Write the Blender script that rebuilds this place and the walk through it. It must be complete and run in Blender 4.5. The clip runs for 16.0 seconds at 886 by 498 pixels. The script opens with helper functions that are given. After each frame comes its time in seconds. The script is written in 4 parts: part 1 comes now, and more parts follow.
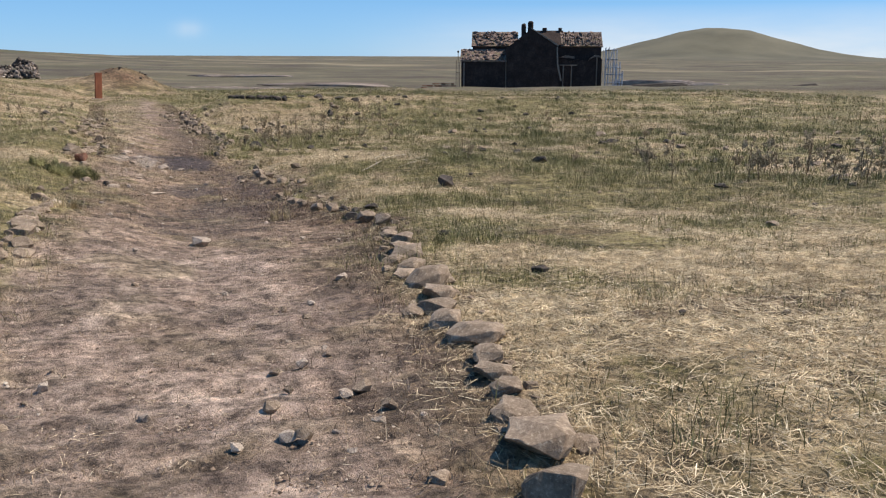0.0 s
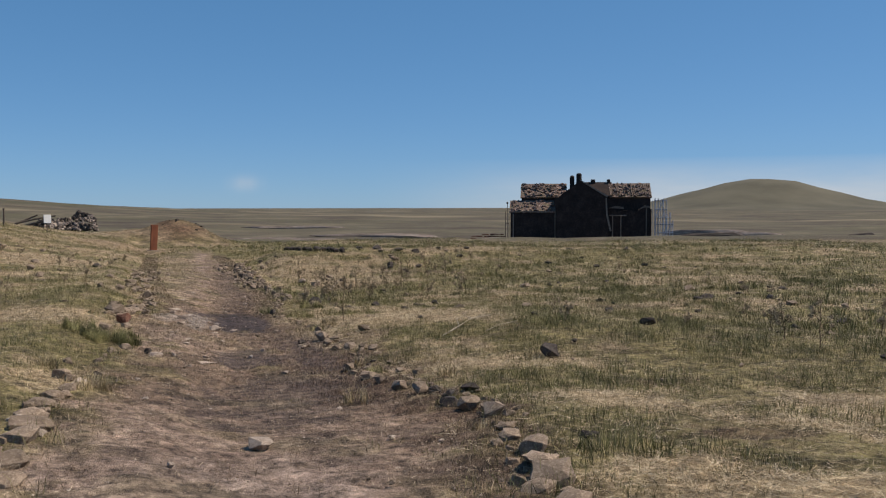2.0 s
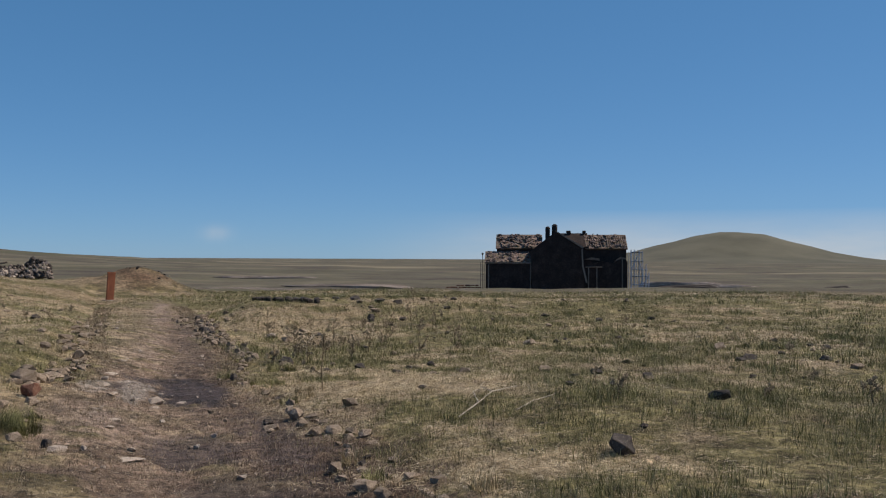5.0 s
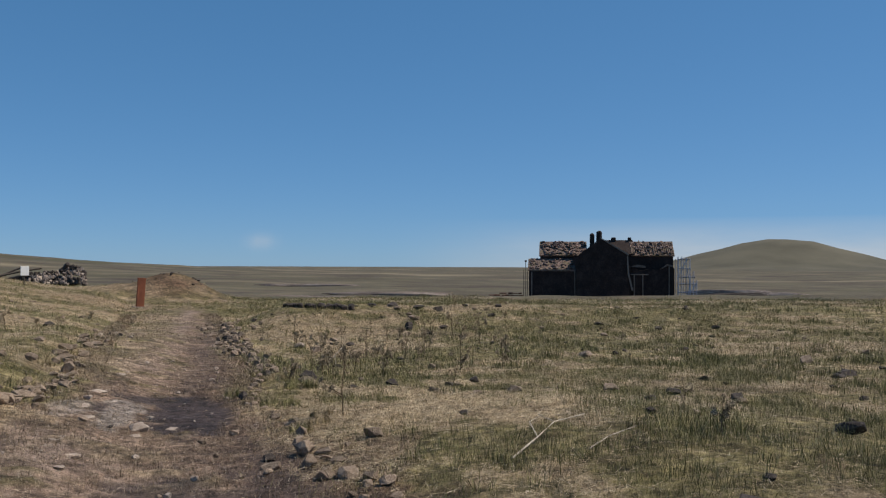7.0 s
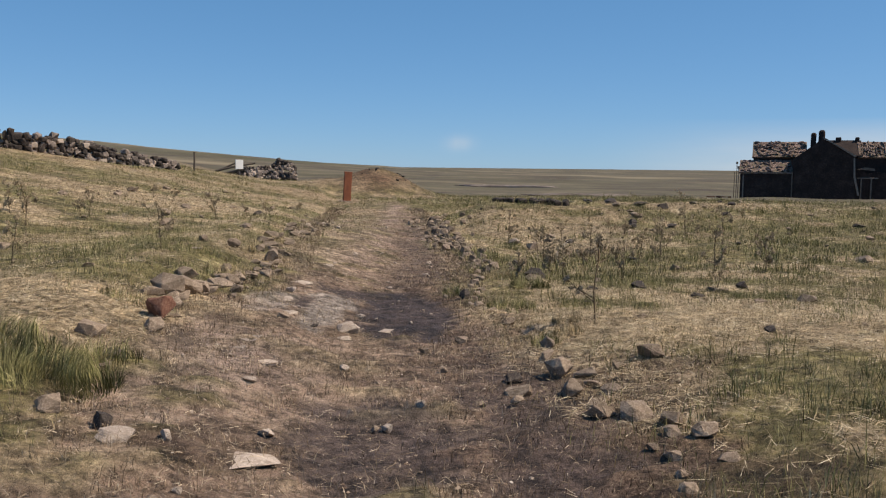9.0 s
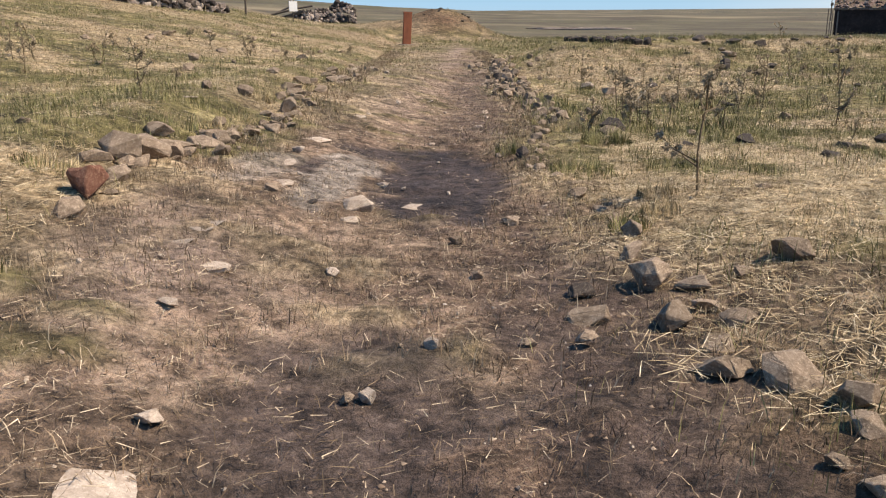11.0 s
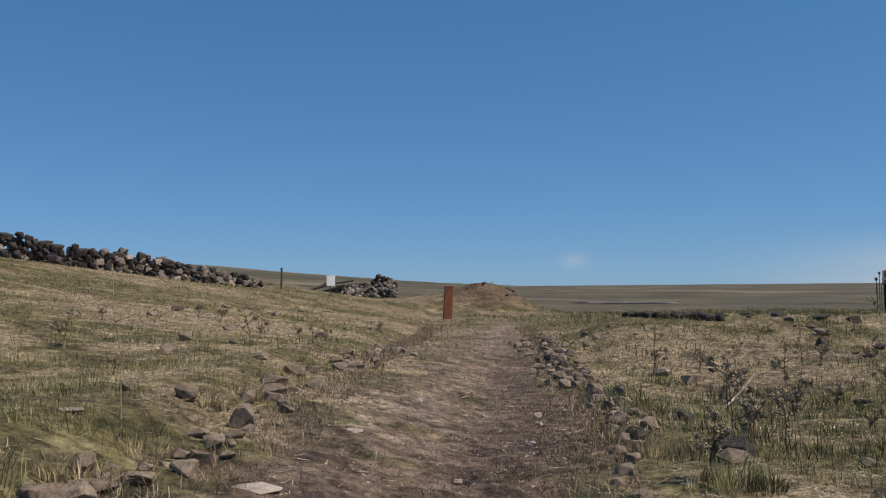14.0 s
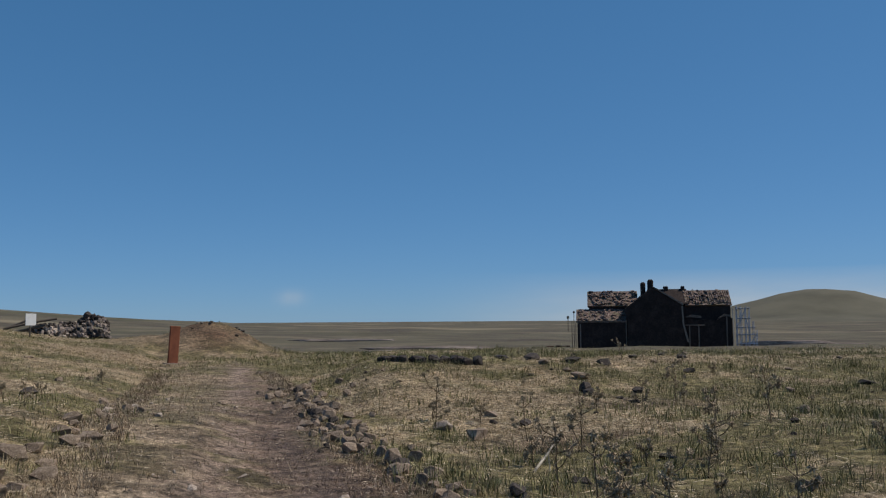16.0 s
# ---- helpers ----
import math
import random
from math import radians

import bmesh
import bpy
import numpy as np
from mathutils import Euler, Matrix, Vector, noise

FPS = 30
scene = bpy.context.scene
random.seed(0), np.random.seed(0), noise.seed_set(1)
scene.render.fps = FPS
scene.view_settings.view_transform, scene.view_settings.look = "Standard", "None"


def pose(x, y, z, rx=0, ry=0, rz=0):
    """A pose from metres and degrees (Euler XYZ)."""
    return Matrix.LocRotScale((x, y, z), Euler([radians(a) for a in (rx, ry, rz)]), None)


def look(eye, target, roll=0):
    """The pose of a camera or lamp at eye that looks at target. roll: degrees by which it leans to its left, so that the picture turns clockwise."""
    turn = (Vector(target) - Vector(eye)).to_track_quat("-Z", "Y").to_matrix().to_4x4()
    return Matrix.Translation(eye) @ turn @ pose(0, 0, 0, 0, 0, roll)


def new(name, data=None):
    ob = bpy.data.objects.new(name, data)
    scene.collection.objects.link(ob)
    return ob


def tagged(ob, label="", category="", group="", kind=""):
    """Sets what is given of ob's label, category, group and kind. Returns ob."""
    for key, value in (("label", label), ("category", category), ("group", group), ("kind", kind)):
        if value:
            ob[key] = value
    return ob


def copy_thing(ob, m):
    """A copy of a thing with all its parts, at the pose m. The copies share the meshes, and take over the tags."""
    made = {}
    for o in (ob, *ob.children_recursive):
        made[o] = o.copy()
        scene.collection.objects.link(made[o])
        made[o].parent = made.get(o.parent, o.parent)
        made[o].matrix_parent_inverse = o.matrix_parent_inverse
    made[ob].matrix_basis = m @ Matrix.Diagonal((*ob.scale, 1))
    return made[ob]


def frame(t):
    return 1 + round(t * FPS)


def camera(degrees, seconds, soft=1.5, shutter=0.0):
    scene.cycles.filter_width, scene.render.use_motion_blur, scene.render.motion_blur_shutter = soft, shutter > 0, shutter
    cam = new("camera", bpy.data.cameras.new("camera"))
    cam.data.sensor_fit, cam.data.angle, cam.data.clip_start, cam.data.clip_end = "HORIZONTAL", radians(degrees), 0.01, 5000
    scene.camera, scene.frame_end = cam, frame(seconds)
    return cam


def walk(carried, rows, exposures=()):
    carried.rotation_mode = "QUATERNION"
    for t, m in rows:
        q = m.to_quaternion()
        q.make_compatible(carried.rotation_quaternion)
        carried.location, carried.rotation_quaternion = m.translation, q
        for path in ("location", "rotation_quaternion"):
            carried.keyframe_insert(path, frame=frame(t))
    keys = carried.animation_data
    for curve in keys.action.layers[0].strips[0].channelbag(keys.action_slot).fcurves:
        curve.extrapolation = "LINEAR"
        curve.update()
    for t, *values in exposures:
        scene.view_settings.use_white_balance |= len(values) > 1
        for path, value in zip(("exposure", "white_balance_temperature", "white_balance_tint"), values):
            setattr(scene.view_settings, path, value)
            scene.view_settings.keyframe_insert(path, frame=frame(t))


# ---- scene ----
cam = camera(53.7, 16.0, soft=1.2)
PATH = [
    (0, (-0.255, -3.645, 2.077), (1.148, 0.621, 1.088), 0.2),
    (0.5, (-0.332, -3.073, 2.111), (0.926, 1.322, 1.610), 0.1),
    (1, (-0.312, -2.474, 2.123), (0.900, 1.954, 1.838), -0.0),
    (1.5, (-0.340, -1.845, 2.079), (0.856, 2.592, 1.845), -0.0),
    (2, (-0.239, -1.212, 2.016), (0.959, 3.222, 1.800), -0.1),
    (2.5, (-0.200, -0.647, 2.010), (1.035, 3.778, 1.803), 0.0),
    (3, (-0.138, -0.032, 1.979), (1.145, 4.381, 1.795), 0.1),
    (3.5, (-0.081, 0.668, 1.939), (1.274, 5.063, 1.893), 0.1),
    (3.7, (-0.082, 0.898, 1.933), (1.294, 5.287, 1.924), 0.1),
    (5.8, (0.429, 3.083, 1.769), (1.694, 7.506, 1.838), 0.5),
    (6, (0.508, 3.336, 1.747), (1.727, 7.771, 1.820), 0.3),
    (6.5, (0.746, 3.990, 1.704), (1.894, 8.446, 1.782), 0.2),
    (7, (0.807, 4.533, 1.694), (1.932, 8.993, 1.788), 0.2),
    (7.5, (0.841, 5.231, 1.558), (1.965, 9.691, 1.653), 0.1),
    (8, (0.701, 5.851, 1.482), (1.826, 10.311, 1.581), 0.2),
    (8.5, (0.644, 6.435, 1.412), (1.327, 10.982, 1.513), 0.3),
    (9, (0.581, 7.041, 1.348), (0.693, 11.621, 0.922), 0.6),
    (9.2, (0.575, 7.273, 1.341), (0.616, 11.804, 0.550), 0.5),
    (11.3, (0.879, 9.639, 1.098), (0.550, 14.064, -0.109), -0.7),
    (11.5, (0.908, 9.875, 1.081), (0.522, 14.346, 0.076), -0.8),
    (12, (0.967, 10.521, 1.037), (0.498, 15.011, 0.156), -0.9),
    (12.5, (0.943, 11.086, 1.053), (0.451, 15.585, 0.225), -0.7),
    (13, (0.914, 11.752, 1.059), (0.413, 16.308, 0.675), -0.7),
    (13.5, (0.806, 12.311, 1.061), (0.307, 16.874, 0.769), -0.6),
    (14, (0.731, 12.873, 1.069), (0.239, 17.441, 1.267), -0.5),
    (14.5, (0.566, 13.254, 1.060), (0.074, 17.815, 1.385), -0.5),
    (15, (0.256, 13.724, 1.142), (-0.128, 18.292, 1.508), -0.2),
    (15.5, (0.098, 14.208, 1.183), (0.424, 18.781, 1.556), -0.4),
    (16, (-0.106, 14.714, 1.206), (0.867, 19.195, 1.586), -0.4),
]
EXPOSURE = [(0.0, 0.22, 7250, 11), (0.5, -0.0, 7500, 13), (1.0, -0.16, 7500, 13), (1.5, -0.26, 7500, 13), (3.0, -0.3, 7500, 13), (3.5, -0.38, 7350, 12), (8.4, -0.4, 7200, 11), (9.0, -0.08, 7700, 13), (9.2, 0.14, 7800, 13),
            (11.3, 0.34, 7900, 13), (12.5, 0.24, 7900, 13), (13.0, -0.08, 7800, 13), (13.5, -0.15, 7650, 13), (14.0, -0.43, 7100, 11), (14.5, -0.52, 7000, 10), (16.0, -0.6, 6950, 10)]
walk(cam, [(t, look(eye, target, roll)) for t, eye, target, roll in PATH], EXPOSURE)

# ---- sky and sun ----
world = bpy.data.worlds.new("sky")
scene.world = world
world.use_nodes = True
sky_nodes = world.node_tree
sky = sky_nodes.nodes.new("ShaderNodeTexSky")
sky.sky_type, sky.sun_disc = "NISHITA", False
sky.sun_elevation, sky.sun_rotation = radians(54), radians(95)
sky.altitude, sky.air_density, sky.dust_density, sky.ozone_density = 1400, 0.8, 0.1, 5.0
# a clear highland sky: deep blue, with a muted horizon
split, joined = sky_nodes.nodes.new("ShaderNodeSeparateColor"), sky_nodes.nodes.new("ShaderNodeCombineColor")
sky_nodes.links.new(sky.outputs[0], split.inputs[0])
for k, (gain, bend) in enumerate(((0.71, 0.74), (1.68, 0.54), (2.7, 0.52))):
    power, scale = sky_nodes.nodes.new("ShaderNodeMath"), sky_nodes.nodes.new("ShaderNodeMath")
    power.operation, scale.operation = "POWER", "MULTIPLY"
    power.inputs[1].default_value, scale.inputs[1].default_value = bend, gain
    sky_nodes.links.new(split.outputs[k], power.inputs[0])
    sky_nodes.links.new(power.outputs[0], scale.inputs[0])
    sky_nodes.links.new(scale.outputs[0], joined.inputs[k])
sky_nodes.links.new(joined.outputs[0], sky_nodes.nodes["Background"].inputs[0])
sky_nodes.nodes["Background"].inputs[1].default_value = 0.112
sun = new("sun", bpy.data.lights.new("sun", "SUN"))
sun.data.energy, sun.data.angle, sun.data.color = 5.0, radians(0.5), (1.0, 0.93, 0.84)
sun.matrix_world = look((52 * math.sin(radians(95)), 52 * math.cos(radians(95)), 72), (0, 0, 0))

# ---- the lie of the land ----
PROFILE = [(-400, 4.0), (-60, 1.2), (-10, 0.55), (-3.6, 0.5), (0, 0.42), (3.7, 0.24), (7, -0.02), (10, -0.2),
           (13, -0.25), (16, -0.3), (20, -0.36), (27, -0.45), (36, -0.42), (50, -0.38), (80, -1.0), (130, -3.4),
           (205, -6.9), (240, -6.9), (420, -5.4), (900, -2.5), (2000, 0.0), (5000, 1.0)]
PY, PZ = np.array(PROFILE).T


def smooth(a, b, v):
    t = np.clip((v - a) / (b - a), 0.0, 1.0)
    return t * t * (3 - 2 * t)


def waves(x, y, size, seed):
    """Smooth irregular waves of about -1 to 1, size metres across."""
    rng = np.random.RandomState(seed)
    out = 0.0
    for k in range(7):
        a, p, s = rng.uniform(0, 2 * np.pi), rng.uniform(0, 2 * np.pi), rng.uniform(0.7, 1.7)
        out = out + np.sin((np.cos(a) * x + np.sin(a) * y) * s * 2 * np.pi / size + p)
    return out / 3.5


def bump(x, y, cx, cy, sx, sy):
    return np.exp(-((x - cx) / sx) ** 2 - ((y - cy) / sy) ** 2)


def right_edge(y):
    """The path's edge towards the field."""
    return np.interp(y, [-6, -0.8, 0.2, 1.6, 2.6, 4.1, 5.7, 6.5, 8, 10.3, 12.2, 14, 15, 18, 21.2, 22.2, 27, 29, 32, 40, 60],
                     [0.9, 1.15, 1.36, 1.65, 1.75, 1.93, 2.25, 2.4, 2.15, 1.9, 1.95, 1.7, 1.7, 1.2, 1.55, 1.7, 1.35, 1.25, 1.1, 0.7, -1.5])


def left_edge(y):
    """The path's edge towards the rise."""
    return np.interp(y, [-6, 0, 5.4, 7.5, 11, 14, 15.4, 17, 19.3, 21.5, 24, 31, 42, 60],
                     [-1.9, -1.7, -1.58, -1.6, -1.45, -1.5, -1.6, -1.5, -1.5, -1.75, -1.95, -2.5, -3.0, -4.5])


def ground(x, y):
    """Height of the land at x, y, with no fine relief."""
    x, y = np.asarray(x, float), np.asarray(y, float)
    z = (np.interp(y - 1.2, PY, PZ) + np.interp(y, PY, PZ) + np.interp(y + 1.2, PY, PZ)) / 3
    # the bank beside the path
    z = z + 0.22 * smooth(0.0, 1.0, left_edge(y) - x) * (1 - smooth(40, 90, y)) * smooth(1, 8, y)
    # the path leans up towards the rise
    z = z + np.interp(x, [-7, -4.5, -3, -2, -1.5, -1.1, -0.7, -0.35, 0.1], [0, 0.18, 0.3, 0.3, 0.28, 0.23, 0.18, 0.08, 0]) * smooth(-1, 6, y) * (1 - smooth(26, 38, y))
    # the grassy rise with the ruined wall along it
    z = z + 0.165 * np.clip(-x - 4.2, 0, 17) * smooth(4, 30, y) * (1 - smooth(66, 130, y))
    # the hollow and the low crest in the field
    z = z - 0.2 * bump(x, y, 3.6, 26.5, 2.2, 3.5)
    z = z + 0.6 * np.exp(-((y - 37.5) / 5.0) ** 2) * smooth(1.4, 3.2, x) * (1 - smooth(22, 45, x)) * (1 - 0.25 * smooth(9, 17, x))
    # a low swell in the near field
    z = z + 0.36 * bump(x, y, 5.2, 12.3, 2.6, 4.0) * smooth(1.5, 2.7, x)
    # the heap of red earth beyond the post
    z = z + 1.7 * bump(x, y, -2.0, 61, 2.7, 3.0) + 0.35 * bump(x, y, -4.6, 60, 3.0, 3.0)
    # a long low ridge far away, and the single hill
    z = z + 31 * bump(x, y, -420, 700, 290, 330)
    d = np.hypot(x - 776, y - 1098) * np.where((x - 776) * 0.8 > (y - 1098) * 0.6, 0.98, 0.9)
    z = z + 41 * np.exp(-(d / 122) ** 2) + 5 * np.exp(-(d / 190) ** 2)
    z = z + 0.06 * waves(x, y, 9, 3) * smooth(1.2, 3.0, np.abs(x))
    z = z + 0.5 * waves(x, y, 90, 4) * smooth(70, 180, np.hypot(x, y)) + 0.12 * waves(x, y, 21, 5) * smooth(40, 70, y)
    return z


def bare(x, y):
    """1 on the trodden path, 0 in the grass."""
    w = 0.3 * waves(x, y, 1.3, 11) + 0.16 * waves(x, y, 0.35, 12) + 0.25 * waves(x, y, 3.4, 14) * smooth(8, 20, y)
    a = smooth(-0.15, 0.5, right_edge(y) - x + w - 0.15) * smooth(-0.15, 0.5, x - left_edge(y) + w - 0.1)
    tufty = smooth(0.25, 0.75, waves(x, y, 2.1, 13) + 0.4 * waves(x, y, 0.5, 15)) * (0.35 + 0.45 * smooth(5, 12, y))
    a = a * (1 - 0.7 * smooth(0.0, 0.9, -0.3 - x) * smooth(18, 21, y))
    return a * (1 - tufty) * (1 - smooth(46, 60, y))


def tread(x, y):
    """Height of the soil that one walks on."""
    return ground(x, y) - 0.035 * bare(x, y) - 0.03 * damp(x, y)


def damp(x, y):
    """1 on the dark wet soil."""
    w = 0.25 * waves(x, y, 0.8, 21) + 0.15 * waves(x, y, 0.25, 22)
    a = smooth(1.25, 0.85, np.hypot((x - 0.4) / 0.6, (y - 16.9) / 1.8) + w)
    a = np.maximum(a, 0.85 * smooth(1.25, 0.8, np.hypot((x + 0.72) / 0.12, (y - 16.6) / 0.5) + w))
    a = np.maximum(a, 0.9 * smooth(1.25, 0.8, np.hypot((x + 0.15) / 0.55, (y - 18.0) / 0.4) + w))
    b = smooth(1.25, 0.7, np.hypot((x - 0.35) / 0.55, (y - 12.0) / 0.9) + w) * 0.8
    c = smooth(1.25, 0.7, np.hypot((x - 0.7) / 0.6, (y - 9.6) / 0.9) + w) * 0.65
    d = smooth(1.3, 0.5, np.hypot((x - 1.35) / 0.5, (y - 12.6) / 2.6) + 1.5 * w) * 0.65
    e = smooth(1.3, 0.5, np.hypot((x - 0.95) / 0.4, (y - 1.2) / 2.0) + 1.5 * w) * 0.35
    g = smooth(1.3, 0.4, np.hypot((x - 0.5) / 0.55, (y - 27) / 9) + 1.5 * w) * 0.45
    f = smooth(1.3, 0.6, np.hypot((x - 0.3) / 1.0, (y - 8.2) / 1.6) + 1.5 * w) * 0.55
    return np.maximum.reduce([a, b, c, d, e, f, g])


def crust(x, y):
    """1 on the pale dried mud beside the wet soil."""
    w = 0.25 * waves(x, y, 0.7, 23) + 0.12 * waves(x, y, 0.22, 24)
    a = smooth(1.2, 0.95, np.hypot((x + 0.46) / 0.17, (y - 16.0) / 0.95) + w)
    a = np.maximum(a, smooth(1.2, 0.95, np.hypot((x + 0.4) / 0.23, (y - 17.0) / 0.5) + w))
    return np.maximum(a, 0.7 * smooth(1.2, 0.8, np.hypot((x + 1.02) / 0.22, (y - 16.2) / 0.8) + w))


def scrub(x, y):
    """1 on the dark mould under dead weeds inside the path's field edge, and on brown bald spots in the field."""
    w = 0.28 * waves(x, y, 1.1, 26) + 0.16 * waves(x, y, 0.3, 27)
    d = right_edge(y) - x + w
    strip = smooth(-0.35, 0.0, d) * (1 - smooth(0.4 + 0.4 * smooth(7, 9, y), 0.9 + 0.5 * smooth(7, 9, y), d)) * (0.45 + 0.5 * smooth(3, 8, y)) * (1 - 0.55 * smooth(11, 14, y)) * (1 - smooth(22, 28, y))
    spots = [0.65 * smooth(1.25, 0.7, np.hypot((x - cx) / rx, (y - cy) / ry) + w)
             for cx, cy, rx, ry in ((3.7, 1.3, 1.0, 0.33), (4.75, 7.7, 0.5, 0.3), (4.0, 4.8, 0.6, 0.25), (2.0, 13.2, 0.7, 0.9), (1.7, 10.5, 0.9, 1.5), (7.0, 30.0, 1.6, 0.8), (4.2, 27.0, 1.2, 0.7), (9.0, 17.0, 0.9, 0.5))]
    return np.maximum.reduce([strip] + spots)


def dusty(x, y):
    """1 where the trodden soil is dry and powdery."""
    return np.clip((1 - smooth(4, 9, y)) * (1 - 0.6 * smooth(0.3, 1.2, x)) + bump(x, y, -1.2, 13.2, 1.1, 1.4) + 0.7 * smooth(0.2, -0.6, x) * smooth(19, 22, y), 0, 1) * (0.75 + 0.25 * waves(x, y, 1.6, 28))


def parched(x, y):
    """1 where the grass is bleached to straw, 0 where some green is left."""
    p = 0.2 + 0.65 * waves(0.6 * x, y, 6.0, 31) + 0.5 * waves(0.7 * x, y, 2.2, 32) + 0.25 * waves(x, y, 0.8, 33)
    p = p + 0.7 * bump(x, y, 4.5, 1.0, 4.5, 3.2) - 0.2 * bump(x, y, 4.5, 9.5, 5.5, 3.5) + 0.15 * bump(x, y, 3.5, 17, 4, 4) + 0.3 * smooth(2.5, 4, -x) * smooth(14, 18, y)
    p = p + 1.3 * bump(x, y, -2.9, 14.6, 2.4, 1.5) + 0.5 * bump(x, y, 3.2, 17.0, 1.6, 2.0) + 0.4 * bump(x, y, 3.0, 14.4, 1.5, 0.9) - 0.4 * bump(x, y, -4.0, 23, 3.5, 3.5)
    p = p + 0.6 * bump(x, y, 4.5, 33, 6, 1.6) - 0.5 * bump(x, y, 4, 23.5, 3, 3)
    p = p + 0.7 * bump(x, y, -1.7, 27, 1.2, 8) + 0.8 * bump(x, y, 5.5, 21, 1.6, 0.9) + 0.5 * bump(x, y, 5.0, 13.2, 1.2, 0.8) - 0.4 * bump(x, y, 3.3, 13.9, 1.2, 1.2)
    p = p + 0.5 * bump(x, y, 2.9, 15.3, 1.3, 0.8) + 0.7 * bump(x, y, 12.0, 17.5, 2.5, 0.7) + 0.6 * bump(x, y, 2.6, 31.5, 1.4, 1.2)
    return np.clip(0.5 + 1.35 * (p - 0.5), 0, 1)


# ---- materials ----
class Nodes:
    """A short way to write a material's nodes."""

    def __init__(self, name, rough=0.9):
        self.mat = bpy.data.materials.new(name)
        self.mat.use_nodes = True
        self.tree = self.mat.node_tree
        self.shader = self.tree.nodes["Principled BSDF"]
        self.shader.inputs["Roughness"].default_value = rough
        self.shader.inputs["Specular IOR Level"].default_value = 0.25
        self.coords = self.tree.nodes.new("ShaderNodeTexCoord").outputs["Object"]

    def put(self, value, socket):
        if isinstance(value, (int, float)):
            socket.default_value = value
        elif isinstance(value, tuple):
            socket.default_value = (*value, 1) if len(value) == 3 and socket.type == "RGBA" else value
        else:
            self.tree.links.new(value, socket)

    def noise(self, scale, detail=4, rough=0.6, stretch=None):
        n = self.tree.nodes.new("ShaderNodeTexNoise")
        n.inputs["Scale"].default_value, n.inputs["Detail"].default_value = scale, detail
        n.inputs["Roughness"].default_value = rough
        where = self.coords
        if stretch:
            m = self.tree.nodes.new("ShaderNodeMapping")
            m.inputs["Scale"].default_value = stretch
            self.tree.links.new(where, m.inputs[0])
            where = m.outputs[0]
        self.tree.links.new(where, n.inputs["Vector"])
        return n.outputs["Fac"]

    def span(self, value, a, b, low=0.0, high=1.0):
        n = self.tree.nodes.new("ShaderNodeMapRange")
        n.clamp = True
        self.put(value, n.inputs[0])
        for k, v in zip((1, 2, 3, 4), (a, b, low, high)):
            n.inputs[k].default_value = v
        return n.outputs[0]

    def mix(self, fac, a, b, kind="MIX"):
        n = self.tree.nodes.new("ShaderNodeMix")
        n.data_type, n.blend_type = "RGBA", kind
        self.put(fac, n.inputs[0])
        self.put(a, n.inputs[6])
        self.put(b, n.inputs[7])
        return n.outputs[2]

    def sums(self, op, a, b):
        n = self.tree.nodes.new("ShaderNodeMath")
        n.operation = op
        self.put(a, n.inputs[0])
        self.put(b, n.inputs[1])
        return n.outputs[0]

    def attr(self, name):
        n = self.tree.nodes.new("ShaderNodeAttribute")
        n.attribute_name = name
        return n.outputs["Fac"]

    def island(self):
        return self.tree.nodes.new("ShaderNodeNewGeometry").outputs["Random Per Island"]

    def chance(self):
        return self.tree.nodes.new("ShaderNodeObjectInfo").outputs["Random"]

    def ramp(self, fac, *stops):
        n = self.tree.nodes.new("ShaderNodeValToRGB")
        el = n.color_ramp.elements
        while len(el) < len(stops):
            el.new(0.5)
        for e, (p, c) in zip(el, stops):
            e.position, e.color = p, (*c, 1)
        self.put(fac, n.inputs[0])
        return n.outputs[0]

    def done(self, color, height=None, depth=0.01, rough=None, strength=1.0):
        self.put(color, self.shader.inputs["Base Color"])
        if rough is not None:
            self.put(rough, self.shader.inputs["Roughness"])
        if height is not None:
            b = self.tree.nodes.new("ShaderNodeBump")
            b.inputs["Distance"].default_value, b.inputs["Strength"].default_value = depth, strength
            self.put(height, b.inputs["Height"])
            self.put(b.outputs[0], self.shader.inputs["Normal"])
        return self.mat


